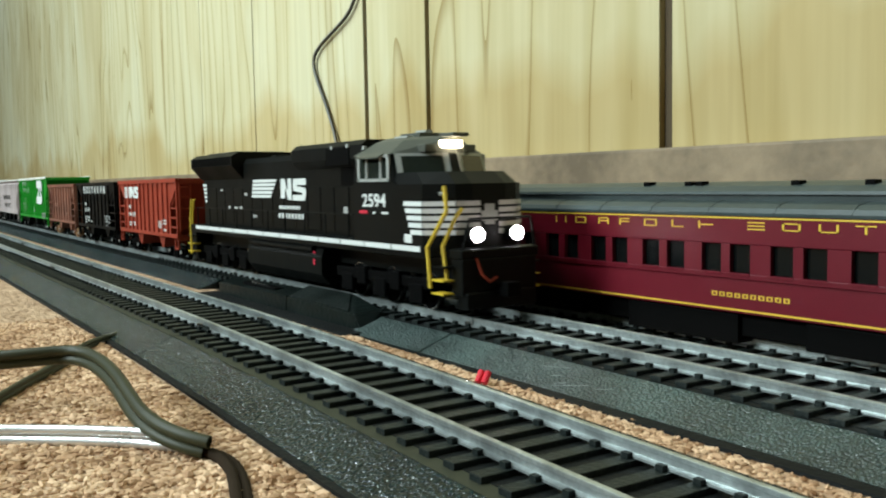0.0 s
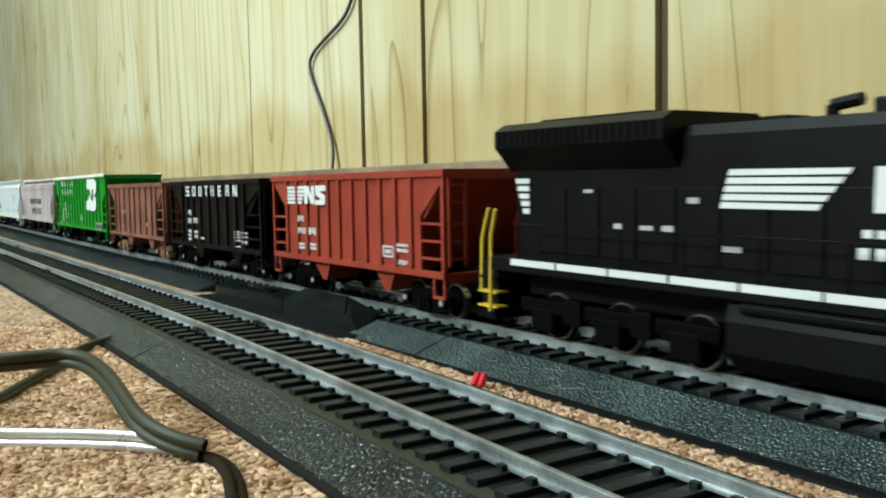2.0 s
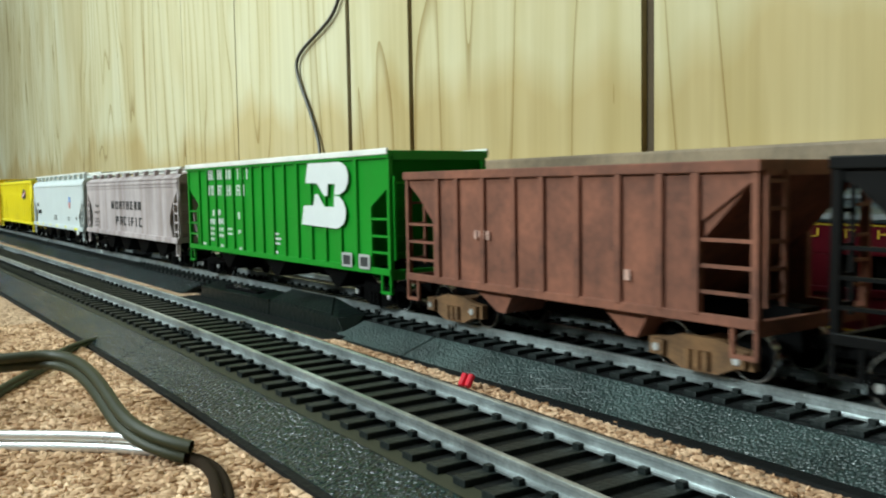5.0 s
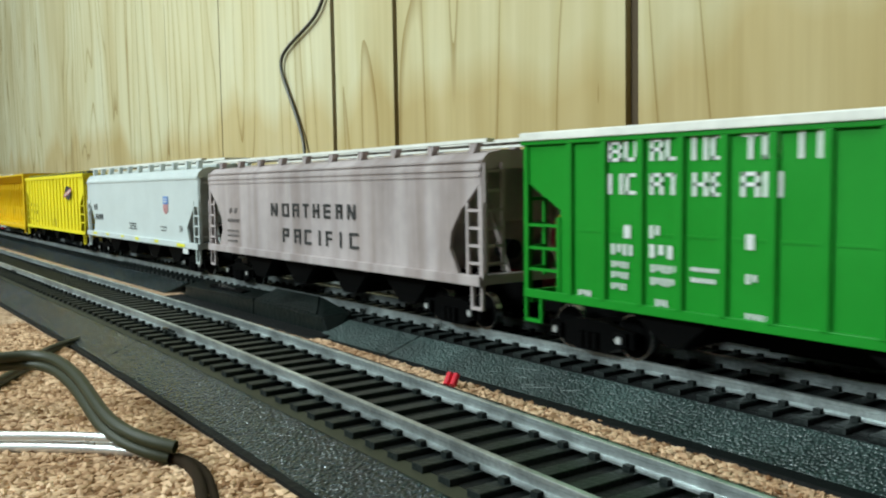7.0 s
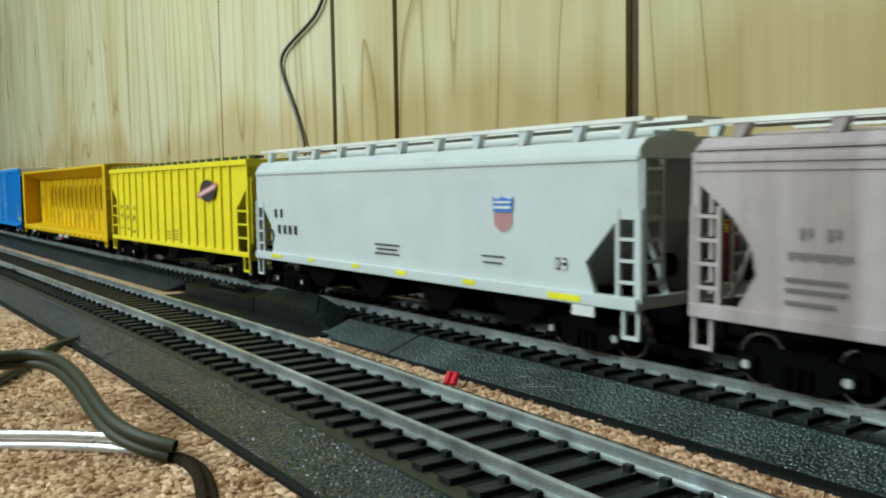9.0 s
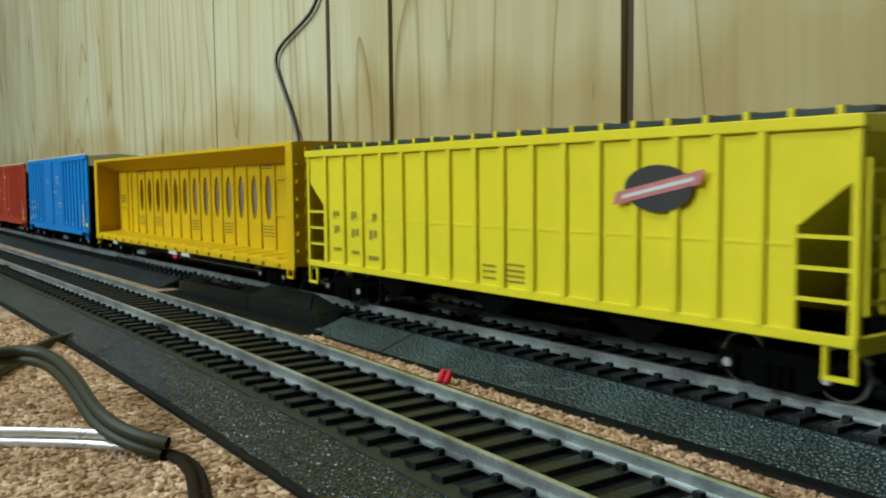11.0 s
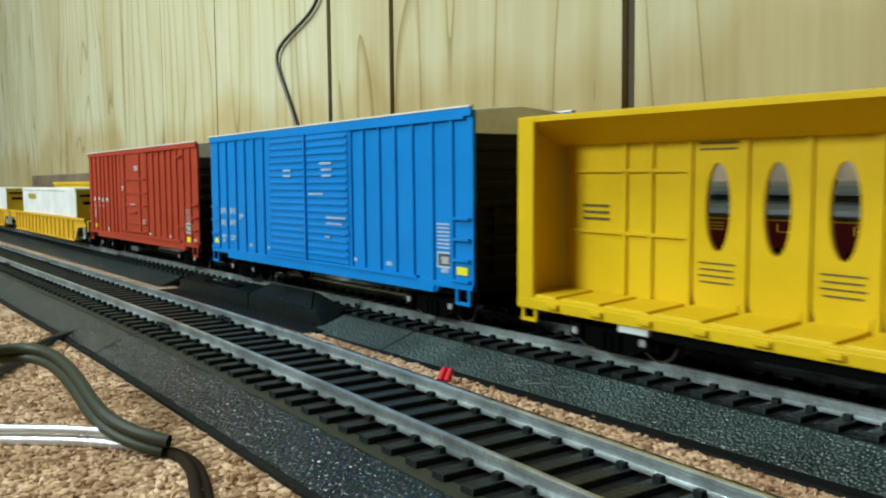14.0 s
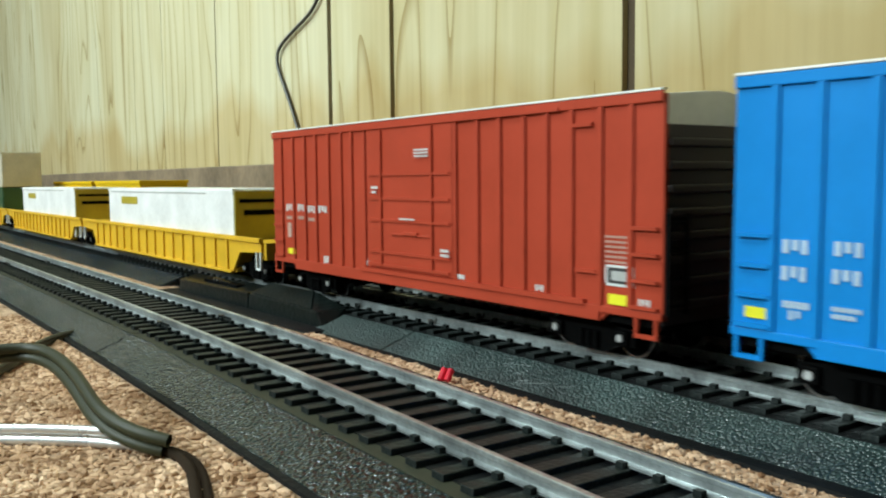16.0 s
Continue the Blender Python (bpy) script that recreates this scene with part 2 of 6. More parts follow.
M = dict(
    cork=cork_mat(),
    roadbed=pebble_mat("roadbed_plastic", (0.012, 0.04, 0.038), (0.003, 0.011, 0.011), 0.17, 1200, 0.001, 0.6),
    # paler, rougher roadbed for the rear track right of x = -260
    roadbed_dull=pebble_mat("pale_roadbed_plastic", (0.085, 0.135, 0.125), (0.022, 0.042, 0.038), 0.32, 1500, 0.0006, 0.8),
    granule=granule_mat(),
    switch=mat("switch_plastic", (0.004, 0.0075, 0.0065), 0.32, spec=0.35, bump=0.25, bscale=500, var=0.4),
    scuff=mat("scuffed_plastic", (0.3, 0.34, 0.33), 0.6, var=0.5, scale=500),
    shadow_brown=mat("cord_shadow", (0.025, 0.016, 0.009), 0.85, spec=0.1),
    rust=mat("rusty_bogie", (0.2, 0.1, 0.04), 0.75, var=0.5, scale=150),
    olive=mat("roadbed_ledge", (0.032, 0.034, 0.02), 0.6, spec=0.3),
    tie=mat("tie_plastic", (0.005, 0.009, 0.008), 0.5, bump=0.3, bscale=900, spec=0.3),
    rail=mat("rail_steel", (0.5, 0.545, 0.54), 0.34, 0.75, var=0.4, scale=120),
    black=mat("black_plastic", (0.005, 0.006, 0.006), 0.6, spec=0.15, bump=0.25, bscale=700),
    # near-black running gear; on long-hopper chutes it stands for shade
    near_black=mat("underframe_black", (0.0015, 0.0015, 0.0015), 0.6, spec=0.05),
    wheel=mat("wheel_steel", (0.45, 0.45, 0.44), 0.25, 1.0),
    bright=mat("glint_steel", (0.8, 0.8, 0.78), 0.3, 0.6),
    panel=panel_mat(),
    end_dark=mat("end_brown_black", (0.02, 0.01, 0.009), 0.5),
    frame_grey=mat("window_frame_grey", (0.34, 0.35, 0.33), 0.5),
    stripe_grey=mat("nose_stripe_white", (0.6, 0.58, 0.58), 0.5),
    decal_grey=mat("grey_lettering", (0.4, 0.4, 0.38), 0.6),
    faded=mat("faded_lettering", (0.5, 0.3, 0.24), 0.7),
    decal_brown=mat("brown_lettering", (0.12, 0.08, 0.02), 0.6),
    amber_dark=mat("well_car_yellow", (0.7, 0.4, 0.015), 0.5),
    beige=mat("container_beige", (0.5, 0.47, 0.36), 0.55),
    dark_green=mat("container_green", (0.02, 0.07, 0.025), 0.5),
    olive_yellow=mat("dull_yellow", (0.42, 0.33, 0.02), 0.5),
    wire_highlight=mat("wire_highlight", (0.25, 0.25, 0.24), 0.35),
    groove=mat("panel_groove", (0.07, 0.045, 0.02), 0.8),
    board=mat("brown_board", (0.25, 0.185, 0.115), 0.6, var=0.45, scale=18, bump=0.3, bscale=250),
    plaster=mat("room_paint", (0.11, 0.105, 0.085), 0.9),
    carpet=mat("room_carpet", (0.07, 0.06, 0.05), 0.95),
    ns_black=mat("loco_black", (0.003, 0.0035, 0.003), 0.42, spec=0.14),
    cab_grey=mat("cab_grey", (0.075, 0.08, 0.065), 0.5, spec=0.3),
    white=mat("white_lettering", (0.66, 0.68, 0.66), 0.6, var=0.05),
    pink=mat("red_flag", (0.6, 0.02, 0.05), 0.5),
    yellow_rail=mat("handrail_yellow", (0.65, 0.45, 0.03), 0.5),
    glass=mat("cab_glass", (0.02, 0.025, 0.02), 0.08),
    hop_red=mat("oxide_red", (0.3, 0.045, 0.024), 0.5, spec=0.22, var=0.25, scale=90),
    hop_black=mat("hopper_black", (0.002, 0.002, 0.002), 0.45, spec=0.15),
    hop_brown=mat("weathered_brown", (0.21, 0.075, 0.042), 0.75, var=0.5, scale=60),
    green=mat("hopper_green", (0.008, 0.24, 0.018), 0.4, spec=0.25, var=0.08),
    mauve=streaked(mat("weathered_grey", (0.42, 0.36, 0.35), 0.7, var=0.2, scale=25, spec=0.3)),
    lgrey=mat("light_grey", (0.56, 0.61, 0.6), 0.45, var=0.06, spec=0.3),
    lemon=mat("lemon_yellow", (0.82, 0.69, 0.028), 0.45, spec=0.25, var=0.06),
    amber=mat("amber_yellow", (0.7, 0.45, 0.008), 0.45, spec=0.2, var=0.08),
    blue=mat("box_blue", (0.004, 0.215, 0.6), 0.4, spec=0.2, var=0.08),
    box_red=mat("box_red", (0.4, 0.05, 0.022), 0.5, spec=0.2, var=0.1),
    silver=mat("roof_silver", (0.78, 0.78, 0.72), 0.45),
    cont=mat("container_white", (0.8, 0.8, 0.78), 0.5),
    maroon=mat("coach_maroon", (0.12, 0.004, 0.012), 0.4, spec=0.4, var=0.12, scale=30),
    roofgrey=mat("coach_roof", (0.035, 0.05, 0.05), 0.45, spec=0.5, var=0.35, scale=40),
    gold=mat("gold_lettering", (0.75, 0.5, 0.05), 0.4),
    dark=mat("dark_window", (0.003, 0.004, 0.004), 0.2, spec=0.25),
    wire_olive=mat("cord_olive", (0.034, 0.036, 0.015), 0.5, spec=0.35),
    wire_silver=mat("cord_silver", (0.75, 0.75, 0.74), 0.28, 0.7),
    wire_black=mat("cord_black", (0.012, 0.012, 0.01), 0.5),
    redclip=mat("red_connector", (0.65, 0.01, 0.03), 0.4),
    lamp=glow("headlight_glow", (1.0, 0.93, 0.95), 40),
    lamp2=glow("number_light", (1.0, 0.85, 0.6), 12),
    pale_blue=mat("faded_white_lettering", (0.48, 0.6, 0.7), 0.6),
    mauve_ink=mat("faded_dark_lettering", (0.2, 0.17, 0.165), 0.7),
    ochre_ink=mat("faded_ochre_lettering", (0.36, 0.29, 0.03), 0.7),
    stripe=mat("reflector_yellow", (0.8, 0.75, 0.02), 0.5),
    decal=mat("black_lettering", (0.03, 0.03, 0.03), 0.6),
    shield=mat("shield_blue", (0.06, 0.2, 0.55), 0.5),
    faint_pink=mat("faint_pink", (0.7, 0.36, 0.36), 0.6),
    shield_red=mat("shield_red", (0.6, 0.2, 0.2), 0.5),
)

# ---- mesh helpers, in millimetres ----


def link(name, bm, material, parent=None, label="", kind=""):
    me = bpy.data.meshes.new(name)
    bm.to_mesh(me)
    bm.free()
    me.transform(Matrix.Scale(MM, 4))
    for m in material if isinstance(material, (list, tuple)) else [material]:
        me.materials.append(m)
    ob = new(name, me)
    if parent is not None:
        ob.parent = parent
    return tagged(ob, label, kind=kind)


def part(name, bm, material, parent, label=""):
    return link(name, bm, material, parent, label)


def thing(name, label, category, group="", kind=""):
    return tagged(new(name), label, category, group, kind)


def box(bm, x0, x1, y0, y1, z0, z1, bevel=0.0):
    g = bmesh.ops.create_cube(bm, size=1.0, matrix=Matrix.Translation(((x0 + x1) / 2, (y0 + y1) / 2, (z0 + z1) / 2))
                              @ Matrix.Diagonal((x1 - x0, y1 - y0, z1 - z0, 1)))
    if bevel:
        es = {e for v in g["verts"] for e in v.link_edges}
        bmesh.ops.bevel(bm, geom=list(es), offset=bevel, segments=2, affect="EDGES", profile=0.6)
    return bm


def boxes(*bs, bevel=0.0):
    bm = bmesh.new()
    for b in bs:
        box(bm, *b, bevel=bevel)
    return bm


def prism_x(bm, profile, x0, x1, z_of=None):
    """Extrude a (y, z) outline along x."""
    a = [bm.verts.new((x0, y, z)) for y, z in profile]
    b = [bm.verts.new((x1, y, z)) for y, z in profile]
    n = len(profile)
    for i in range(n):
        bm.faces.new((a[i], a[(i + 1) % n], b[(i + 1) % n], b[i]))
    bm.faces.new(a[::-1]), bm.faces.new(b)
    bmesh.ops.recalc_face_normals(bm, faces=bm.faces)
    return bm


def prism_y(bm, profile, y0, y1):
    """Extrude an (x, z) outline along y."""
    a = [bm.verts.new((x, y0, z)) for x, z in profile]
    b = [bm.verts.new((x, y1, z)) for x, z in profile]
    n = len(profile)
    for i in range(n):
        bm.faces.new((a[i], a[(i + 1) % n], b[(i + 1) % n], b[i]))
    bm.faces.new(a[::-1]), bm.faces.new(b)
    bmesh.ops.recalc_face_normals(bm, faces=bm.faces)
    return bm


def rod(bm, a, b, r, seg=6):
    a, b = Vector(a), Vector(b)
    d = b - a
    m = Matrix.Translation((a + b) / 2) @ d.to_track_quat("Z", "Y").to_matrix().to_4x4()
    bmesh.ops.create_cone(bm, cap_ends=True, segments=seg, radius1=r, radius2=r, depth=d.length, matrix=m)
    return bm


def rods(pts, r, seg=6):
    bm = bmesh.new()
    for a, b in zip(pts, pts[1:]):
        rod(bm, a, b, r, seg)
    return bm


def tube(name, pts, r, material, parent=None, label=""):
    cu = bpy.data.curves.new(name, "CURVE")
    cu.dimensions, cu.bevel_depth, cu.bevel_resolution = "3D", r * MM, 3
    sp = cu.splines.new("NURBS")
    sp.points.add(len(pts) - 1)
    for p, q in zip(sp.points, pts):
        p.co = (q[0] * MM, q[1] * MM, q[2] * MM, 1)
    sp.use_endpoint_u, sp.order_u = True, 4
    cu.resolution_u = 8
    cu.materials.append(material)
    tmp = bpy.data.objects.new(name, cu)
    me = bpy.data.meshes.new_from_object(tmp)
    bpy.data.objects.remove(tmp)
    for p in me.polygons:
        p.use_smooth = True
    ob = new(name, me)
    if parent is not None:
        ob.parent = parent
    return tagged(ob, label)


def copies(name, bm, material, parent, places):
    """One mesh, set at several places along a car: each its own part."""
    first = link(name, bm, material, parent)
    for k, p in enumerate(places):
        ob = first if k == 0 else new(name, first.data)
        ob.parent = parent
        ob.location = Vector(p) * MM
    return first


# ---- the table: flat, rising slightly towards its right end ----
FD, ND, PD = 154.3, 87.5, 207.0


def soft_step(d, soft=30.0):
    return soft * math.log1p(math.exp(min(d / soft, 90))) if d < 2500 else d


def rise(x, y):
    """Height of the slightly warped tabletop: it stands higher along the front track and sinks to the right."""
    k = min(max((y - ND) / (FD - ND), 0), 1)
    front = 2.2 - 0.022 * soft_step(x + 220)
    rear = -0.012 * soft_step(x + 110)
    return front * (1 - k) + rear * k


def bend(x):
    """How far the tracks bear away towards the wall at the far end."""
    return 0.015 * soft_step(-620 - x, 40.0)


def xs_range(x0, x1, step):
    n = max(int(round((x1 - x0) / step)), 1)
    return [x0 + (x1 - x0) * i / n for i in range(n + 1)]


TABLE_Z = -6.0
bm = bmesh.new()
gx, gy = xs_range(-3300, 2000, 25), xs_range(-260, 336, 12)
grid = [[bm.verts.new((x, y, TABLE_Z + rise(x, y))) for y in gy] for x in gx]
for i in range(len(gx) - 1):
    for j in range(len(gy) - 1):
        bm.faces.new((grid[i][j], grid[i + 1][j], grid[i + 1][j + 1], grid[i][j + 1]))
table = tagged(link("layout_table", bm, M["cork"]), "tabletop covered with rough tan cork sheet", "table", kind="structure")


def sweep(bm, profile, x0, x1, yc, step=20):
    """A (y, z) outline carried along a track."""
    prev = None
    for x in xs_range(x0, x1, step):
        z0, y0 = rise(x, yc), yc + bend(x)
        ring = [bm.verts.new((x, y0 + y, z0 + z)) for y, z in profile]
        if prev:
            for i in range(len(profile)):
                k = (i + 1) % len(profile)
                bm.faces.new((prev[i], prev[k], ring[k], ring[i]))
        else:
            bm.faces.new(ring)
        prev = ring
    bm.faces.new(prev[::-1])
    bmesh.ops.recalc_face_normals(bm, faces=bm.faces)
    return bm


RAIL = [(-1.15, 0.1), (1.15, 0.1), (1.15, 0.45), (0.35, 0.7), (0.35, 1.7), (0.6, 1.9), (0.6, 2.45), (0.4, 2.55), (-0.4, 2.55), (-0.6, 2.45), (-0.6, 1.9), (-0.35, 1.7), (-0.35, 0.7), (-1.15, 0.45)]
PITCH = 6.95


def track(yc, joints, near0, near1, first, label, roadbed=True, drop=0.0, top=18.3, ledge=None, cut=None, foot=1.3, bed="roadbed"):
    t = thing("railway_track", label, "track", kind="structure")
    ends = [-3200, *joints, 1900]
    for a, b in zip(ends, ends[1:]):
        if roadbed:
            n, m = (15.0, 14.0) if (a, b) == cut else (28.0, top)
            rim = foot * 2 if yc == FD and a < -260 else foot
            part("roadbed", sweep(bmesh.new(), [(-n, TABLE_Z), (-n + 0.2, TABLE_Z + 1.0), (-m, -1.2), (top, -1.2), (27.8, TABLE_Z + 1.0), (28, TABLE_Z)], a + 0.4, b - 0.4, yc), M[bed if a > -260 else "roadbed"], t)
            # contact shadow where roadbed meets cork, put in as a thin black strip
            part("foot_shade", sweep(bmesh.new(), [(-n - rim, TABLE_Z), (-n - rim + 0.1, TABLE_Z + 0.7), (-n + 0.1, TABLE_Z + 0.9), (-n + 0.1, TABLE_Z)], a + 0.25, b - 0.25, yc), M["black"], t, "black strip for the contact shadow along the roadbed's foot")
            part("ledge", sweep(bmesh.new(), [(-m + 0.3, -1.6), (top - 0.3, -1.6), (top - 0.3, -1.05), (-m + 0.3, -1.05)], a + 0.4, b - 0.4, yc), ledge, t, "flat ledge under the ties")
        if roadbed:
            part("tie_bed", sweep(bmesh.new(), [(-14.6, -1.5), (14.6, -1.5), (14.6, -0.9), (-14.6, -0.9)], a + 0.3, b - 0.3, yc), M["black"], t, "black web between the ties")
        for s in (-8.85, 8.85):
            part("rail", sweep(bmesh.new(), [(y + s, z - drop) for y, z in RAIL], a + 0.2, b - 0.2, yc), M["rail"], t)
    for x in joints:
        for s in (-8.85, 8.85):
            z, y = rise(x, yc) - drop, yc + bend(x) + s
            j = part("rail_joiner", boxes((x - 4.2, x + 4.2, y - 1.5, y + 1.5, z + 0.05, z + 0.62), (x - 4.2, x + 4.2, y - 0.8, y + 0.8, z + 0.6, z + 1.15), bevel=0.12), M["tie"] if yc == ND else M["rail"], t)
            part("pin", boxes((x - 2.2, x - 0.4, y - 1.9, y - 1.2, z + 0.3, z + 1.6), (x + 0.6, x + 1.1, y - 1.7, y - 1.2, z + 0.3, z + 1.9), bevel=0.1), M["wheel"], j, "bright metal joint pin")
    tie = boxes((-1.5, 1.5, -16, 16, -1.8, 0.05), bevel=0.2)
    for s in (-8.85, 8.85):
        for q in (-1.65, 1.65):
            box(tie, -0.7, 0.7, s + q - 0.55, s + q + 0.55, 0.05, 0.95)
    me = link("tie", tie, M["tie"], t)
    rest = bmesh.new()
    n0, n1 = int((-3190 - first) / PITCH), int((1890 - first) / PITCH)
    for i in range(n0, n1):
        x = first + i * PITCH
        if near0 <= x <= near1:
            ob = new("tie", me.data)
            ob.parent = t
            ob.location = (x * MM, (yc + bend(x)) * MM, (rise(x, yc) - drop) * MM)
        else:
            z, y = rise(x, yc) - drop, yc + bend(x)
            box(rest, x - 1.5, x + 1.5, y - 16, y + 16, z - 1.8, z + 0.05)
    bpy.data.objects.remove(me)
    part("tie_row", rest, M["tie"], t)["kind"] = "stuff"
    return t


track(ND, [-697, -468.6, -240, -11.4, 217, 446], -620, 60, -170.3, "bare model railway track on black plastic roadbed", ledge=M["olive"])
rear_track = track(FD, [-800, -394, -247, -205, 23.6, 252, 481], -520, 60, -170.8, "model railway track on black roadbed, carrying the train", top=17.0, ledge=M["black"], cut=(-394, -247), foot=3.0, bed="roadbed_dull")
track(PD, [-700, 20], -320, 0, -170.8, "model railway track without roadbed, under the coach", roadbed=False, drop=4.2)

def scuff(track_ob, x0, f0, x1, f1, w):
    """A pale scrape on the sloping side of the rear roadbed, from one height share to another."""
    def on(x, f):
        return Vector((x, FD - 27.8 + f * 10.8, rise(x, FD) + TABLE_Z + 1.0 + f * 3.8)) + Vector((0, -0.02, 0.06))
    bm = bmesh.new()
    p, q = on(x0, f0), on(x1, f1)
    mid = on((x0 + x1) / 2 + 0.4, (f0 + f1) / 2)
    e = Vector((w, 0, 0))
    up = Vector((0, -0.03, 0.09))
    lo = [p, mid - e * 0.5, q, mid + e * 0.5]
    a, b = [bm.verts.new(v) for v in lo], [bm.verts.new(v + up) for v in lo]
    for i in range(4):
        bm.faces.new((a[i], a[(i + 1) % 4], b[(i + 1) % 4], b[i]))
    bm.faces.new(a[::-1]), bm.faces.new(b)
    bmesh.ops.recalc_face_normals(bm, faces=bm.faces)
    part("scuff", bm, M["scuff"], track_ob, "pale scrape on the plastic")


for k in ((-150.5, 0.12, -141.5, 0.42, 0.7), (-150.8, 0.2, -147.4, 0.34, 0.6), (-160.5, 0.66, -152.5, 0.8, 0.6), (-154.5, 0.42, -152, 0.5, 0.6), (-139, 0.36, -135, 0.5, 0.4)):
    scuff(rear_track, *k)

# ---- the room ----
WALL = 340.0


def wall_box(name, b, material, label):
    return tagged(link(name, boxes(b), material), label, "wall", kind="structure")


GROOVES = [-2039, -1709, -1499, -1300, -1130, -1023, -859.6, -624, -533, -311.8, -90, 60, 300, 420, 700, 930, 1100, 1350, 1500, 1720]
WIDE = {-624: 3.2, -533: 2.8, -311.8: 4.2, -859.6: 1.2}
wall = thing("wall_north", "pale knotty pine panelling with dark upright grooves", "wall", kind="structure")
part("groove_back", boxes((-6500, 2100, WALL + 4, WALL + 12, -760, 1460)), M["groove"], wall)
edges = [-6400, -5900, -5500, -4900, -4300, -3800, -3300, -2900, -2500, *GROOVES, 2050]
for a, b in zip(edges, edges[1:]):
    ga, gb = WIDE.get(a, 0.8), WIDE.get(b, 0.8)
    part("panel_board", boxes((a + ga, b - gb, WALL, WALL + 5, -760, 1460), bevel=0.6), M["panel"], wall)
tagged(link("baseboard", boxes((-1676, 2050, 322, 339.5, TABLE_Z + 1, 56), bevel=1.2), M["board"]), "brown wooden board along the panelled wall", "trim", kind="structure")
wall_box("wall_south", (-6500, 2100, -2600, -2560, -760, 1460), M["plaster"], "plain plaster wall behind the camera")
wall_box("wall_west", (-6500, -6440, -2560, 330, -760, 1460), M["plaster"], "plain plaster end wall")
wall_box("wall_east", (2060, 2100, -2560, 330, -760, 1460), M["plaster"], "plain plaster end wall")
wall_box("floor", (-6500, 2100, -2560, 340, -800, -760), M["carpet"], "dark carpeted room floor")
wall_box("ceiling", (-6500, 2100, -2560, 340, 1460, 1500), M["plaster"], "white plaster ceiling")

# ---- things on the table ----
def coach():
    t = thing("passenger_coach", "maroon heavyweight passenger coach with gold lettering and grey roof", "coach")
    Y0, Y1, X0, X1 = 190.0, 224.0, -281.0, 4.0
    R = M["maroon"]
    part("lower_side", boxes((X0, X1, Y0, Y1, 6.0, 16.2), bevel=0.3), R, t)
    part("upper_side", boxes((X0, X1, Y0, Y1, 24.0, 31.4), bevel=0.3), R, t)
    part("belt_rail", boxes((X0, X1, Y0 - 0.5, Y0 + 0.3, 15.0, 16.4), bevel=0.15), R, t)
    pairs = [-204.4 + 21.75 * k for k in range(-3, 10)]
    holes = sorted([(a, a + 6.5) for a in pairs] + [(a + 9.3, a + 15.7) for a in pairs])
    prev = X0
    for a, b in holes:
        if a - prev > 0.5:
            part("pillar", boxes((prev, a, Y0, Y1, 16.2, 24.0)), R, t)
        w = part("window", boxes((a, b, Y0 + 1.4, Y0 + 1.7, 16.2, 24.0)), M["dark"], t)
        part("sill", boxes((a - 0.4, b + 0.4, Y0 - 0.7, Y0 + 0.5, 15.9, 16.5)), R, w)
        prev = b
    part("pillar", boxes((prev, X1, Y0, Y1, 16.2, 24.0)), R, t)
    part("interior", boxes((X0 + 2, X1 - 2, Y0 + 2, Y1 - 2, 16, 24.2)), M["near_black"], t)
    part("gold_line", boxes((X0 + 1, X1 - 1, Y0 - 0.12, Y0 + 0.1, 30.7, 31.1), (X0 + 1, X1 - 1, Y0 - 0.12, Y0 + 0.1, 6.6, 7.05)), M["gold"], t)
    row = [(-221, 5.2), (-211.5, 5), (-201, 4.6), (-192, 4.2), (-182, 5), (-171.5, 4.4), (-162, 5), (-146, 5.2), (-135.8, 5.2), (-125.8, 5.2), (-116.4, 5), (-106.5, 5), (-96.5, 4.6), (-87, 4.6), (-77, 5)]
    stems = ["lr", "lrtb", "lrtm", "ltm", "lrtb", "lb", "lm", "tmb", "lrtb", "lrb", "ct", "lrm", "ltmb", "lrtm", "lr"]
    bars = []
    for (x, w), s in zip(row, stems):
        z0, z1, k = 27.9, 29.9, 0.6
        bars += [(x, x + k, z0, z1)] if "l" in s else []
        bars += [(x + w - k, x + w, z0, z1)] if "r" in s else []
        bars += [(x + w / 2 - k / 2, x + w / 2 + k / 2, z0, z1)] if "c" in s else []
        bars += [(x, x + w, z1 - 0.3, z1)] if "t" in s else []
        bars += [(x, x + w, 28.75, 29.05)] if "m" in s else []
        bars += [(x, x + w, z0, z0 + 0.3)] if "b" in s else []
    part("lettering", boxes(*[(a, b, Y0 - 0.12, Y0 + 0.1, c, d) for a, b, c, d in bars]), M["gold"], t, "spaced gold lettering on the letterboard")
    small = [(-157.3 + 2.46 * k + a, -157.3 + 2.46 * k + b, Y0 - 0.12, Y0 + 0.1, c, d) for k in range(10) for a, b, c, d in ((0, 0.45, 10, 11.2), (1.3, 1.75, 10, 11.2), (0.3, 1.5, 10.9, 11.2), (0.3, 1.5, 10, 10.25))]
    part("name_plate", boxes(*small), M["gold"], t, "small gold lettering")
    c = (Y0 + Y1) / 2
    low = [(-17.4, 31.4), (-17.5, 32.2), (-16.6, 33.4), (-14.4, 34.5), (-11.2, 35.1), (-10.6, 35.2), (10.6, 35.2), (14.4, 34.5), (16.6, 33.4), (17.5, 32.2), (17.4, 31.4)]
    part("roof", prism_x(bmesh.new(), [(c + y, z) for y, z in low], X0 - 0.5, X1 + 0.5), M["roofgrey"], t, "worn grey roof")
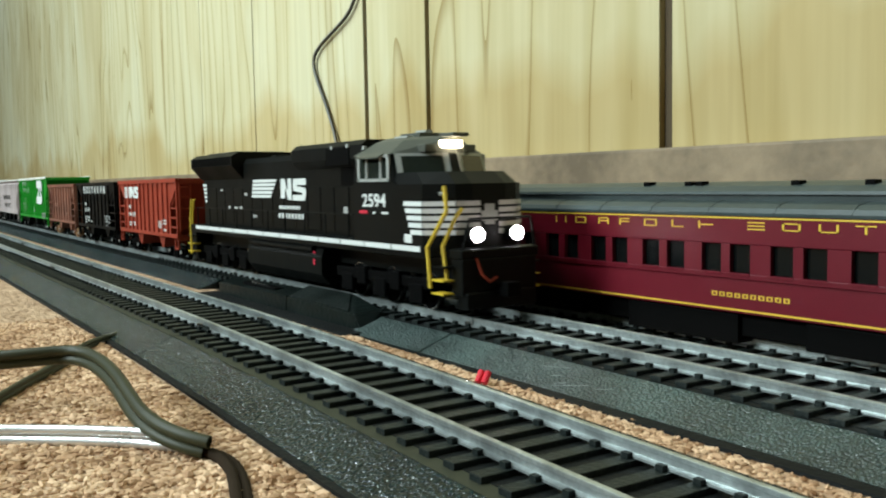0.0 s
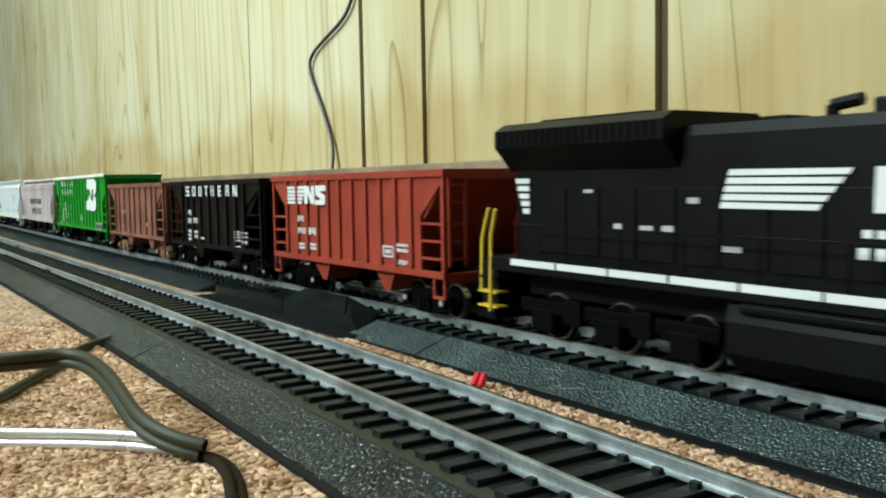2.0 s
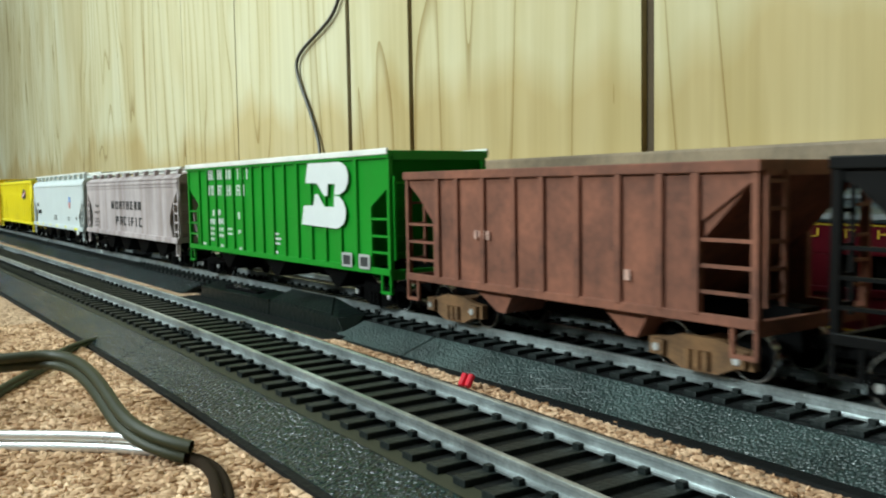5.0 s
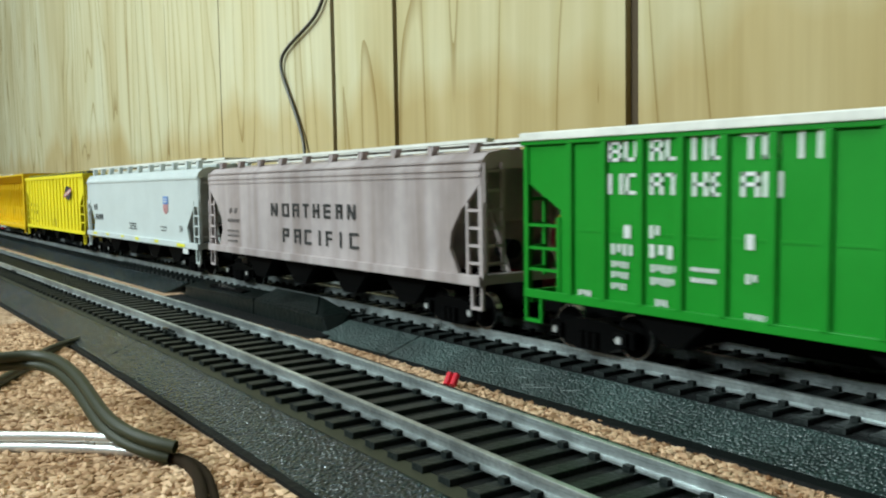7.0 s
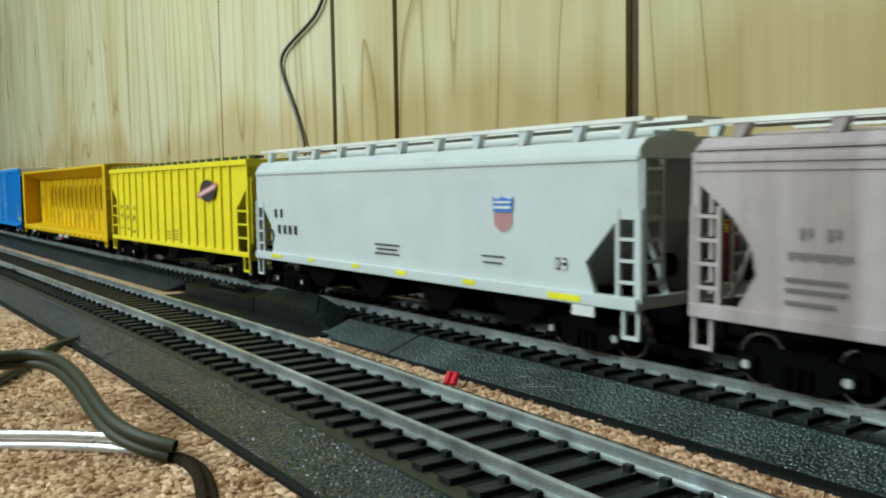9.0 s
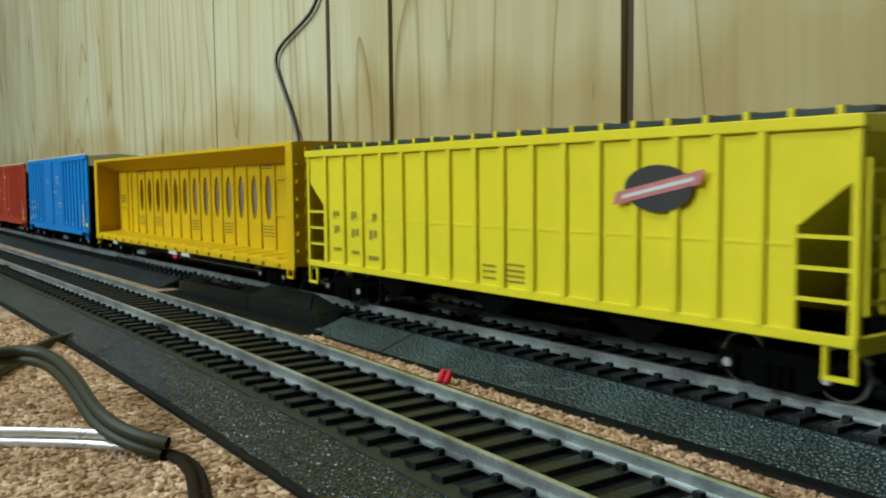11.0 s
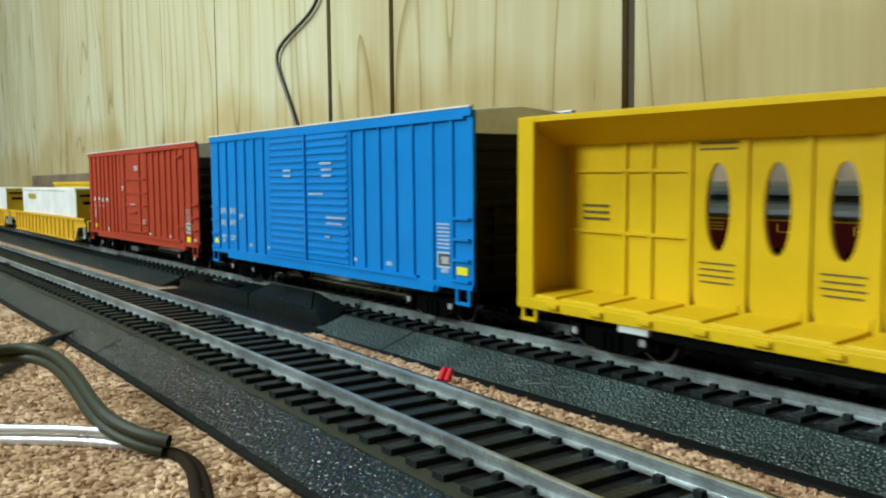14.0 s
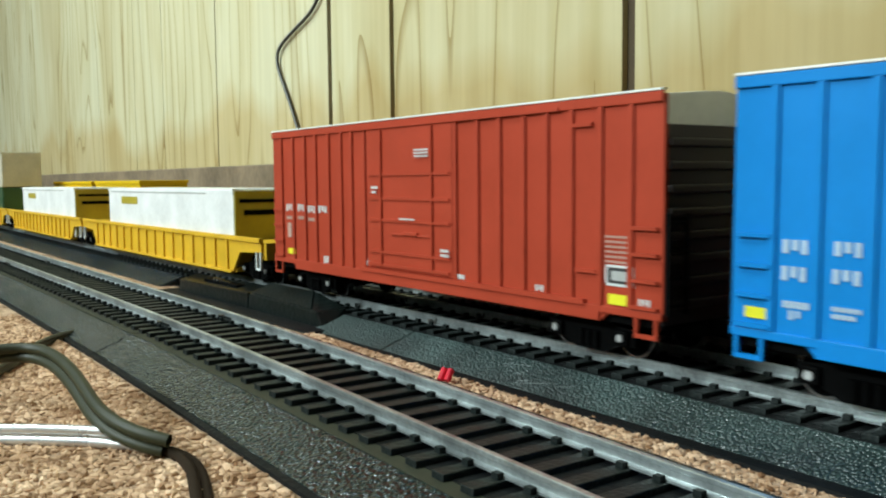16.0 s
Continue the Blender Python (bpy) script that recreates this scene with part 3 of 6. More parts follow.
    up = [(-10.4, 35.2), (-10.4, 36.6), (-11.3, 36.8), (-11.0, 37.6), (-8.5, 39.0), (-4, 39.9), (0, 40.2), (4, 39.9), (8.5, 39.0), (11.0, 37.6), (11.3, 36.8), (10.4, 36.6), (10.4, 35.2)]
    part("clerestory", prism_x(bmesh.new(), [(c + y, z) for y, z in up], X0 + 6, X1 - 6), M["roofgrey"], t, "raised clerestory roof")
    copies("roof_seam", prism_x(bmesh.new(), [(c + y * 1.004, z + 0.12) for y, z in low], -0.25, 0.25), M["roofgrey"], t, [(x, 0, 0) for x in xs_range(-262, -14, 20.5)])
    for x in (-175, -171, -191, -140, -120, -95):
        part("roof_vent", boxes((x, x + 2.6, c - 8, c - 5, 38.6, 40.4), bevel=0.3), M["near_black"], t)
    part("underframe", boxes((X0 + 4, X1 - 4, Y0 + 3, Y1 - 3, -0.5, 6), bevel=0.4), M["near_black"], t)
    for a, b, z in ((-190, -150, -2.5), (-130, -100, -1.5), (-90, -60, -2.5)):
        part("equipment_box", boxes((a, b, Y0 + 1.5, Y0 + 9, z, 5.5), bevel=0.4), M["near_black"], t)
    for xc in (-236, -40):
        f = part("bogie", boxes((xc - 24, xc + 24, Y0 + 4, Y0 + 6, -1.5, 3), (xc - 24, xc + 24, Y1 - 6, Y1 - 4, -1.5, 3), (xc - 3, xc + 3, Y0 + 4, Y1 - 4, -1, 3), bevel=0.4), M["near_black"], t)
        for d in (-18, 0, 18):
            bm = bmesh.new()
            for y in (-8.5, 8.5):
                rod(bm, (xc + d, c + y - 1.2, 3.2), (xc + d, c + y + 1.2, 3.2), 4.9, 20)
            rod(bm, (xc + d, c - 12, 3.2), (xc + d, c + 12, 3.2), 0.9, 8)
            part("wheelset", bm, M["near_black"], f)
    return t


coach()


def parked_car(x0, x1):
    t = thing("gondola_car", "yellow freight car parked on the rear track", "freight car", "parked yellow cars")
    y = PD + bend((x0 + x1) / 2)
    part("body", boxes((x0, x1, y - 17, y + 17, 5, 42), bevel=0.6), M["amber"], t)
    part("top_rail", boxes((x0 - 0.5, x1 + 0.5, y - 17.8, y + 17.8, 40.6, 43), bevel=0.4), M["amber"], t)
    for xc in (x0 + 20, x1 - 20):
        f = part("bogie", boxes((xc - 11, xc + 11, y - 13.5, y + 13.5, -1, 4.5), bevel=0.4), M["near_black"], t)
        for d in (-9, 9):
            bm = bmesh.new()
            for s in (-8.5, 8.5):
                rod(bm, (xc + d, y + s - 1.2, 3.2), (xc + d, y + s + 1.2, 3.2), 4.9, 18)
            part("wheelset", bm, M["wheel"], f)


parked_car(-905, -768)
parked_car(-748, -630)


def hull(*pts):
    bm = bmesh.new()
    for q in pts:
        bm.verts.new(q)
    bmesh.ops.convex_hull(bm, input=bm.verts[:])
    bmesh.ops.dissolve_limit(bm, angle_limit=0.02, verts=bm.verts[:], edges=bm.edges[:])
    bmesh.ops.recalc_face_normals(bm, faces=bm.faces)
    bmesh.ops.bevel(bm, geom=bm.edges[:], offset=0.3, segments=2, affect="EDGES")
    return bm


def switch_machine():
    t = thing("switch_machine", "black plastic turnout motor box with ridged cover beside the track", "switch machine")
    B = M["switch"]
    part("base_plate", boxes((-380, -240, 121.2, 140, -7.5, -4.5), bevel=0.4), M["black"], t, "flat black base plate")
    part("case", hull((-374, 128.6, -6.5), (-301, 128.6, -6.5), (-373, 128.9, -0.2), (-301, 129.0, 0.8), (-381, 139, 1.2), (-301, 139, 2.6), (-381, 139, -6.5), (-301, 139, -6.5)), B, t)
    part("case_lip", hull((-373, 128.4, -0.8), (-301, 128.5, 0.2), (-373, 128.4, 0.0), (-301, 128.5, 1.0), (-373, 130.2, 0.3), (-301, 130.3, 1.3)), B, t)
    a, b, c, d = Vector((-300.5, 128.9, 1.0)), Vector((-249, 129.4, 0.1)), Vector((-304, 139.4, 3.7)), Vector((-266, 139.4, 3.9))
    part("cover", hull((-300.5, 128.6, -6.5), (-243, 129.2, -6.5), a, b, c, d, (-246, 138.6, 0.8), (-246, 139.2, -6.5), (-300.5, 139.2, -6.5)), B, t, "ridged sloping cover")
    for k in range(8):
        f = 0.1 + 0.115 * k
        part("ridge", rods([tuple(a.lerp(c, f) + Vector((2.5, 0, 0.05))), tuple(b.lerp(d, f) - Vector((3, 0, -0.05)))], 0.6, 5), B, t)
    part("slot", boxes((-352, -318, 131.6, 135.6, 0.6, 2.0), bevel=0.2), M["near_black"], t, "dark slot of the throw lever")
    part("lever", boxes((-343, -334, 132, 133.6, 1.8, 2.9), (-335, -327, 132.2, 133.2, 1.7, 2.4), bevel=0.2), M["wheel"], t, "metal throw lever")


switch_machine()

for k, dx in enumerate((-0.9, 0.9)):
    c = thing("wire_connector", "small red wire connector lying on the cork", "connector", "red connectors")
    bm = bmesh.new()
    rod(bm, (-162.3 + dx, 116.8 + dx * 0.3, -4.6), (-163.0 + dx, 118.6 + dx * 0.3, -2.3), 0.8, 12)
    part("sleeve", bm, M["redclip"], c)

# lamp cords: each a pair of moulded strands
def cord(label, pts, r, material, offset):
    t = thing("electric_cord", label, "cord")
    for s in (-1, 1):
        tube("strand", [(x + s * offset[0], y + s * offset[1], z + s * offset[2]) for x, y, z in pts], r, material, t)
    return t


cord("olive brown twin cord curving over the cork", [(-212, 8, 5), (-204, 20, 6), (-200, 29.6, 6.4), (-198.5, 36, 6.6), (-190, 39, 6.2), (-177.5, 40, 4.2), (-167, 40, 1.4), (-158, 40.5, -0.8), (-150, 44, -2.4), (-146.5, 47.5, -3.2)], 1.15, M["wire_olive"], (0.5, 0.3, 0.95))
cord("silver twin cord lying on the cork", [(-200, -12, -3.2), (-184, 10, -3.2), (-173, 25, -3.2), (-160.5, 40, -3.3), (-151, 47, -3.4)], 0.95, M["wire_silver"], (-0.25, 0.2, 0.92))
cord("thin dark twin cord running under the roadbed", [(-200, 18, -3.4), (-222, 30, -3.0), (-236, 40, -2.6), (-249, 46, -2.6), (-262, 50, -2.8), (-272, 60, -2.8), (-276, 64, -3)], 0.8, M["wire_olive"], (0.4, -0.4, 0.5))

# the soft shadow beyond the cord's end, modelled as two dark strands
cord("flat dark brown strands standing for a cord shadow on the cork", [(-149, 47.2, -4.4), (-146.5, 49.6, -4.9), (-141, 50.0, -5.3), (-133, 48.2, -5.6), (-125, 45.6, -5.7), (-110, 41, -5.9), (-90, 33, -6.2), (-70, 28, -6.4)], 1.0, M["shadow_brown"], (0.25, 0.75, -0.3))

# cork crumbs where the sheet is nearest, one lump beside another
def cork_granules(label, x0, x1, y0, y1, pitch, seed):
    rng = np.random.default_rng(seed)
    ball = bmesh.new()
    bmesh.ops.create_icosphere(ball, subdivisions=1, radius=1.0)
    ball.verts.index_update()
    unit = np.array([v.co[:] for v in ball.verts])
    tris = np.array([[v.index for v in f.verts] for f in ball.faces])
    ball.free()
    gx, gy = np.meshgrid(np.arange(x0, x1, pitch), np.arange(y0, y1, pitch))
    p = np.stack([gx.ravel(), gy.ravel()], 1)
    p += rng.uniform(-0.45, 0.45, p.shape) * pitch
    p = p[p[:, 1] > -0.1 * p[:, 0] - 8]
    n = len(p)
    size = pitch * rng.uniform(0.45, 1.1, (n, 1, 1)) * rng.uniform(0.6, 1.4, (n, 1, 3)) * np.array([1.15, 0.85, 0.55])
    v = unit[None] * rng.uniform(0.6, 1.3, (n, len(unit), 1)) * size
    a = rng.uniform(0, 2 * math.pi, (n, 1))
    c, q = np.cos(a), np.sin(a)
    z = np.array([TABLE_Z + rise(x, y) for x, y in p])[:, None] + rng.uniform(-0.2, 0.12, (n, 1)) * pitch
    out = np.stack([v[:, :, 0] * c - v[:, :, 1] * q + p[:, :1], v[:, :, 0] * q + v[:, :, 1] * c + p[:, 1:], v[:, :, 2] + z], 2)
    faces = (tris[None] + (np.arange(n) * len(unit))[:, None, None]).reshape(-1, 3)
    me = bpy.data.meshes.new("cork_granules")
    me.from_pydata((out.reshape(-1, 3) * MM).tolist(), [], faces.tolist())
    me.materials.append(M["granule"])
    return tagged(new("cork_granules", me), label, "cork", kind="stuff")


cork_granules("coarse tan cork crumbs of the table covering", -330, -96, -4, 57.5, 0.98, 5)
cork_granules("coarse tan cork crumbs between the two tracks", -240, -30, 114.5, 124.2, 0.9, 6)

wall_wire = thing("hanging_wire", "dark thin wire hanging down the panelled wall", "wire")
drop_line = [(-610, 337, 235), (-622, 337, 205), (-634, 337, 186), (-648, 337, 175), (-692, 337, 163), (-718, 337, 152), (-706, 337, 130), (-692, 337, 112), (-676, 337, 86), (-668, 336, 70), (-664, 330, 45), (-660, 318, 10), (-660, 306, -5)]
tube("strand", drop_line, 1.5, M["wire_black"], wall_wire)
# highlight along the wire, modelled as a thinner grey strand in front
tube("strand", [(x + 0.9, y - 1.1, z + 0.4) for x, y, z in drop_line], 0.6, M["wire_highlight"], wall_wire)


# ---- the train ----
TRAVEL = [(0.0, 0), (0.5, 62.5), (1.0, 127.5), (1.5, 189), (3.5, 438), (7.0, 875), (9.0, 1127), (11.5, 1434), (12.5, 1561), (13.0, 1623), (13.5, 1683.5), (14.0, 1745.5), (14.5, 1810), (16.0, 2000)]


def travel(t):
    ts, ss = zip(*TRAVEL)
    return float(np.interp(t, ts, ss))


TRAIN = []


def rolling(name, label, category, rear, front):
    t = thing(name, label, category)
    TRAIN.append((t, rear, front))
    return t


def wheelset(parent, x, r, half):
    """Axle with two wheels: blackened discs, bright treads."""
    bm = bmesh.new()
    for y in (-8.6, 8.6):
        s = -1 if y < 0 else 1
        rod(bm, (x, y - 1.2, 2.5 + r), (x, y + 1.2, 2.5 + r), r - 0.5, 24)
        rod(bm, (x, y + s * 0.9, 2.5 + r), (x, y + s * 1.6, 2.5 + r), r - 1.6, 20)
    rod(bm, (x, -half, 2.5 + r), (x, half, 2.5 + r), 1.0, 8)
    w = part("wheelset", bm, M["near_black"], parent)
    for y in (-8.6, 8.6):
        part("tread", rods([(x, y - 1.0, 2.5 + r), (x, y + 1.0, 2.5 + r)], r, 28), M["wheel"], w, "bright metal tread")


def truck(parent, x, m="near_black"):
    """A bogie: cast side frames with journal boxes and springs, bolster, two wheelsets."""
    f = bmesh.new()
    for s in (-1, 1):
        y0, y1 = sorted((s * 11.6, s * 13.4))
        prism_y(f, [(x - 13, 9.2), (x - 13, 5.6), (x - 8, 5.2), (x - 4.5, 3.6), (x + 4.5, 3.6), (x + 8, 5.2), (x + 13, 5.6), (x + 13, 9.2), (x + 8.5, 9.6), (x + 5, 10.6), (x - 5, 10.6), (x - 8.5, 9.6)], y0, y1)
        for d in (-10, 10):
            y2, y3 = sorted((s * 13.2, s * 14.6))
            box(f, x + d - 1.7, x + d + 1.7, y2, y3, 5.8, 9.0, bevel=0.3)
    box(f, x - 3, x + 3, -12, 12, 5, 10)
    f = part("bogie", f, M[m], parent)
    for d in (-2.2, 0, 2.2):
        part("spring", rods([(x + d, -13.8, 4.4), (x + d, -13.8, 8.0)], 0.85, 8), M[m], f)
    for dx in (-10, 10):
        wheelset(f, x + dx, 5.1, 14.2)
        # glint at each axle end, added as a small bright cap
        part("bearing_glint", rods([(x + dx, -14.5, 7.4), (x + dx, -15.0, 7.4)], 0.85, 12), M["bright"], f, "bright metal cap standing for the glint at the bearing")
    return f


def decal(parent, rects, material, y=-18.15, name="lettering", label=""):
    """Thin painted bars on the side of a car: x0, x1, z0, z1."""
    ob = part(name, boxes(*[(a, b, y - 0.06, y + 0.1, c, d) for a, b, c, d in rects]), material, parent, label)
    return tagged(ob, kind="stuff" if len(rects) > 1 else "")


def print_rows(parent, rects, material, y=-18.15):
    """Small print that cannot be read: each row a run of short bars."""
    out = []
    for a, b, c, d in rects:
        w, h = b - a, d - c
        if w < 0.9 or h < 0.3:
            out.append((a, b, c, d))
            continue
        n = max(int(round(w / (0.8 * h if h > 1.3 else 1.0))), 1)
        for k in range(n):
            x0, x1 = a + w * k / n, a + w * (k + (0.62 if h > 1.3 else 0.78)) / n
            out.append((x0 + 0.1 * (x1 - x0), x1, c + (0.25 * h if h > 1.3 and k % 3 == 1 else 0), d))
    return decal(parent, out, material, y)


def letter_blocks(parent, row, z0, z1, stems, material, y, k=1.1):
    """Rough block letters: stems and cross strokes only."""
    h, out = z1 - z0, []
    for (x, w), s in zip(row, stems):
        out += [(x, x + k, z0, z1)] if "l" in s else []
        out += [(x + w - k, x + w, z0, z1)] if "r" in s else []
        out += [(x + w / 2 - k / 2, x + w / 2 + k / 2, z0, z1)] if "c" in s else []
        out += [(x, x + w, z1 - 0.8 * k, z1)] if "t" in s else []
        out += [(x, x + w, z0 + h / 2 - 0.4 * k, z0 + h / 2 + 0.4 * k)] if "m" in s else []
        out += [(x, x + w, z0, z0 + 0.8 * k)] if "b" in s else []
    return decal(parent, out, material, y)


def each(name, material, parent, *bs, bevel=0.0, label=""):
    """Every box its own part."""
    for b in bs:
        part(name, boxes(b, bevel=bevel), material, parent, label)


def flat_shape(parent, polys, material, y=-18.2, name="emblem", label=""):
    for p in polys:
        part(name, prism_y(bmesh.new(), p, y - 0.06, y + 0.1), material, parent, label)


def coupler(parent, x, s):
    bm = boxes((min(x, x + s * 6), max(x, x + s * 6), -1.4, 1.4, 9.4, 12.0), (min(x + s * 4, x + s * 8.5), max(x + s * 4, x + s * 8.5), -2.4, 2.4, 8.6, 12.8), bevel=0.4)
    part("coupler", bm, M["near_black"], parent)


def ladder(parent, x0, x1, zs, z0, z1, y, material, rail0=True, rail1=True):
    bm = bmesh.new()
    for z in zs:
        box(bm, x0, x1, y - 0.35, y + 0.35, z - 0.35, z + 0.35)
    if rail0:
        box(bm, x0 - 0.5, x0 + 0.5, y - 0.5, y + 0.4, z0, z1)
    if rail1:
        box(bm, x1 - 0.5, x1 + 0.5, y - 0.5, y + 0.4, z0, z1)
    return part("ladder", bm, material, parent)


def end_ladder(parent, x, y0, y1, zs, material):
    bm = bmesh.new()
    for z in zs:
        box(bm, x - 0.35, x + 0.35, y0, y1, z - 0.35, z + 0.35)
    for y in (y0, y1):
        box(bm, x - 0.4, x + 0.4, y - 0.4, y + 0.4, zs[0] - 2, zs[-1] + 2)
    return part("ladder", bm, material, parent)


def stirrup(parent, x, material, top=13.0, low=8.6, w=3.0):
    for y in (-17.6, 17.6):
        bm = boxes((x - w, x - w + 0.8, y - 0.4, y + 0.4, low, top), (x + w - 0.8, x + w, y - 0.4, y + 0.4, low, top), (x - w, x + w, y - 0.5, y + 0.5, low - 0.4, low + 0.4))
        part("step", bm, material, parent)


def side_sheet(parent, outline, material, y=17.6, t=0.8):
    for s in (-1, 1):
        part("side_sheet", prism_y(bmesh.new(), outline, min(s * y, s * (y - t)), max(s * y, s * (y - t))), material, parent)


def ribs_on(parent, xs, z0, z1, material, w=0.9, d=0.9, y=17.6):
    for s in (-1, 1):
        copies("rib", boxes((-w, w, -d, d, z0, z1), bevel=0.25), material, parent, [(x, s * y, 0) for x in xs])


def open_hopper(label, rear, front, m, top, sill, cut, inset, low, ribs, chutes, rungs, loadmat, group="", name="open_hopper"):
    """A ribbed hopper car: side sheets cut away at the ends, slope sheets, chutes, ladders, bogies."""
    t = rolling(name, label, "hopper car", rear, front)
    L, mt = (front - rear) / 2, M[m]
    i = inset
    side_sheet(t, [(-L, top - 1.5), (-L, cut), (-L + i, low), (-L + i, sill), (L - i, sill), (L - i, low), (L, cut), (L, top - 1.5)], mt)
    each("top_chord", mt, t, (-L - 0.6, L + 0.6, -18.6, -17.0, top - 2.2, top), (-L - 0.6, L + 0.6, 17.0, 18.6, top - 2.2, top), (L - 0.8, L + 0.6, -17, 17, top - 3, top), (-L - 0.6, -L + 0.8, -17, 17, top - 3, top), bevel=0.25)
    each("side_sill", mt, t, (-L, L, -18.3, -17.2, sill - 1.6, sill + 0.4), (-L, L, 17.2, 18.3, sill - 1.6, sill + 0.4), (-L, -L + 1.5, -17, 17, sill - 3, sill), (L - 1.5, L, -17, 17, sill - 3, sill), bevel=0.2)
    part("hopper_body", prism_y(bmesh.new(), [(-L + 1, top - 3), (-L + i + 14, sill - 1), (L - i - 14, sill - 1), (L - 1, top - 3)], -16.9, 16.9), mt, t)
    part("load", boxes((-L + 2, L - 2, -16.6, 16.6, top - 3, top - 1.4)), loadmat, t, "dark load below the rim")
    for sx in (-1, 1):
        for sy in (-1, 1):
            x = sx * (L - 0.7)
            part("corner_post", boxes((x - 0.7, x + 0.7, sy * 17.4 - 0.7, sy * 17.4 + 0.7, sill, top - 1.5)), mt, t)
        ladder(t, min(sx * L, sx * (L - i)) + 0.4, max(sx * L, sx * (L - i)) - 0.4, rungs, sill, rungs[-1] + 2, -17.5, mt)
        end_ladder(t, sx * (L + 0.6), 11, 16.5, rungs + [rungs[-1] + 6, rungs[-1] + 11], mt)
        end_ladder(t, sx * (L + 0.6), -16.5, -11, rungs + [rungs[-1] + 6, rungs[-1] + 11], mt)
        stirrup(t, sx * (L - 3), mt, sill - 1, sill - 7)
        truck(t, sx * (L - 17), "rust" if m == "hop_brown" else "near_black")
        coupler(t, sx * L, sx)
    ribs_on(t, ribs, sill, top - 2, mt)
    for c0, c1, c2, zl in chutes:
        # long-hopper chutes are near-black: the shade under the car as colour
        part("chute", prism_y(bmesh.new(), [(c0, sill - 0.5), (c1, zl), (c1 + 3, zl), (c2, sill - 0.5)], -15.5, 15.5), M["near_black"] if name == "long_hopper" else mt, t)
    part("centre_sill", boxes((-L + 1, L - 1, -3, 3, 8.5, sill + 1)), M["near_black"], t)
    return t


def covered_hopper(label, rear, front, m, sillz, seam, top, cutpts, brackets, roofmat):
    """A covered hopper with curved shoulders, running board on brackets and open end cages."""
    t = rolling("covered_hopper", label, "hopper car", rear, front)
    L, mt = (front - rear) / 2, M[m]
    right = [(L - a, z) for a, z in reversed(cutpts)]
    left = [(-L + a, z) for a, z in cutpts]
    side_sheet(t, [(-L + 0.5, seam), *left, *right, (L - 0.5, seam)], mt, 17.9, 1.0)
    prof = [(-17.9, seam), (-17.9, seam + 0.8), (-17.2, seam + 2.4), (-15.4, seam + 4.0), (-12, seam + 4.6), (12, seam + 4.6), (15.4, seam + 4.0), (17.2, seam + 2.4), (17.9, seam + 0.8), (17.9, seam)]
    part("roof", prism_x(bmesh.new(), prof, -L + 0.3, L - 0.3), M[roofmat], t)
    part("roof_seam", boxes((-L + 0.3, L - 0.3, -18.3, -17.6, seam - 0.5, seam + 0.5), (-L + 0.3, L - 0.3, 17.6, 18.3, seam - 0.5, seam + 0.5), bevel=0.2), mt, t)
    part("hopper_body", prism_y(bmesh.new(), [(-L + 10, seam), (-L + 12, seam - 14), (-L + 27, sillz), (L - 27, sillz), (L - 12, seam - 14), (L - 10, seam)], -16.7, 16.7), mt, t)
    each("side_sill", mt, t, (-L, L, -19.0, -16.5, sillz - 1.7, sillz + 1.0), (-L, L, 16.5, 19.0, sillz - 1.7, sillz + 1.0), (-L, -L + 2, -17, 17, sillz - 1.4, sillz + 1.2), (L - 2, L, -17, 17, sillz - 1.4, sillz + 1.2), bevel=0.3)
    part("hatch_trough", boxes((-L + 6, L - 6, -7, 7, seam + 4.4, top - 2.6), bevel=0.3), mt, t, "hatch row between the running boards")
    each("running_board", M["silver"], t, (-L - 2, L + 2, -6, 6, top - 0.9, top), (-L + 0.5, L - 0.5, -15.8, -13.2, top - 1.1, top - 0.2), (-L + 0.5, L - 0.5, 13.2, 15.8, top - 1.1, top - 0.2), label="metal running board on the roof")
    br = prism_y(bmesh.new(), [(-0.4, seam + 2.4), (-0.4, top - 1.1), (2.8, top - 1.1), (0.5, seam + 2.4)], -15.5, -13.4)
    copies("bracket", br, mt, t, [(x, 0, 0) for x in brackets])
    copies("bracket", prism_y(bmesh.new(), [(-0.4, seam + 2.4), (-0.4, top - 1.1), (2.8, top - 1.1), (0.5, seam + 2.4)], 13.4, 15.5), mt, t, [(x, 0, 0) for x in brackets])
    zs = [sillz + 4, sillz + 8.5, sillz + 13, sillz + 17.5]
    for sx in (-1, 1):
        ladder(t, min(sx * L, sx * (L - 6)), max(sx * L, sx * (L - 6)), zs, sillz, zs[-1] + 2.0, -17.6, mt, True, True)
        end_ladder(t, sx * (L + 0.4), -17, -11.5, zs + [zs[-1] + 5, zs[-1] + 10], mt)
        end_ladder(t, sx * (L + 0.4), 11.5, 17, zs + [zs[-1] + 5, zs[-1] + 10], mt)
        each("end_post", mt, t, (sx * (L - 0.8) - 0.8, sx * (L - 0.8) + 0.8, -17.8, -16.4, sillz, seam + 1), (sx * (L - 0.8) - 0.8, sx * (L - 0.8) + 0.8, 16.4, 17.8, sillz, seam + 1))
        part("end_brace", rods([(sx * (L - 1), -8, sillz), (sx * (L - 12), -8, seam - 4)], 0.6), mt, t)
        part("brake_cylinder", rods([(sx * (L - 8), -5, sillz + 7), (sx * (L - 3), -5, sillz + 7)], 2.6, 12), M["near_black"], t)
        stirrup(t, sx * (L - 2.5), mt, sillz - 1, sillz - 7.5, 2.4)
        truck(t, sx * (L - 20))
        coupler(t, sx * L, sx)
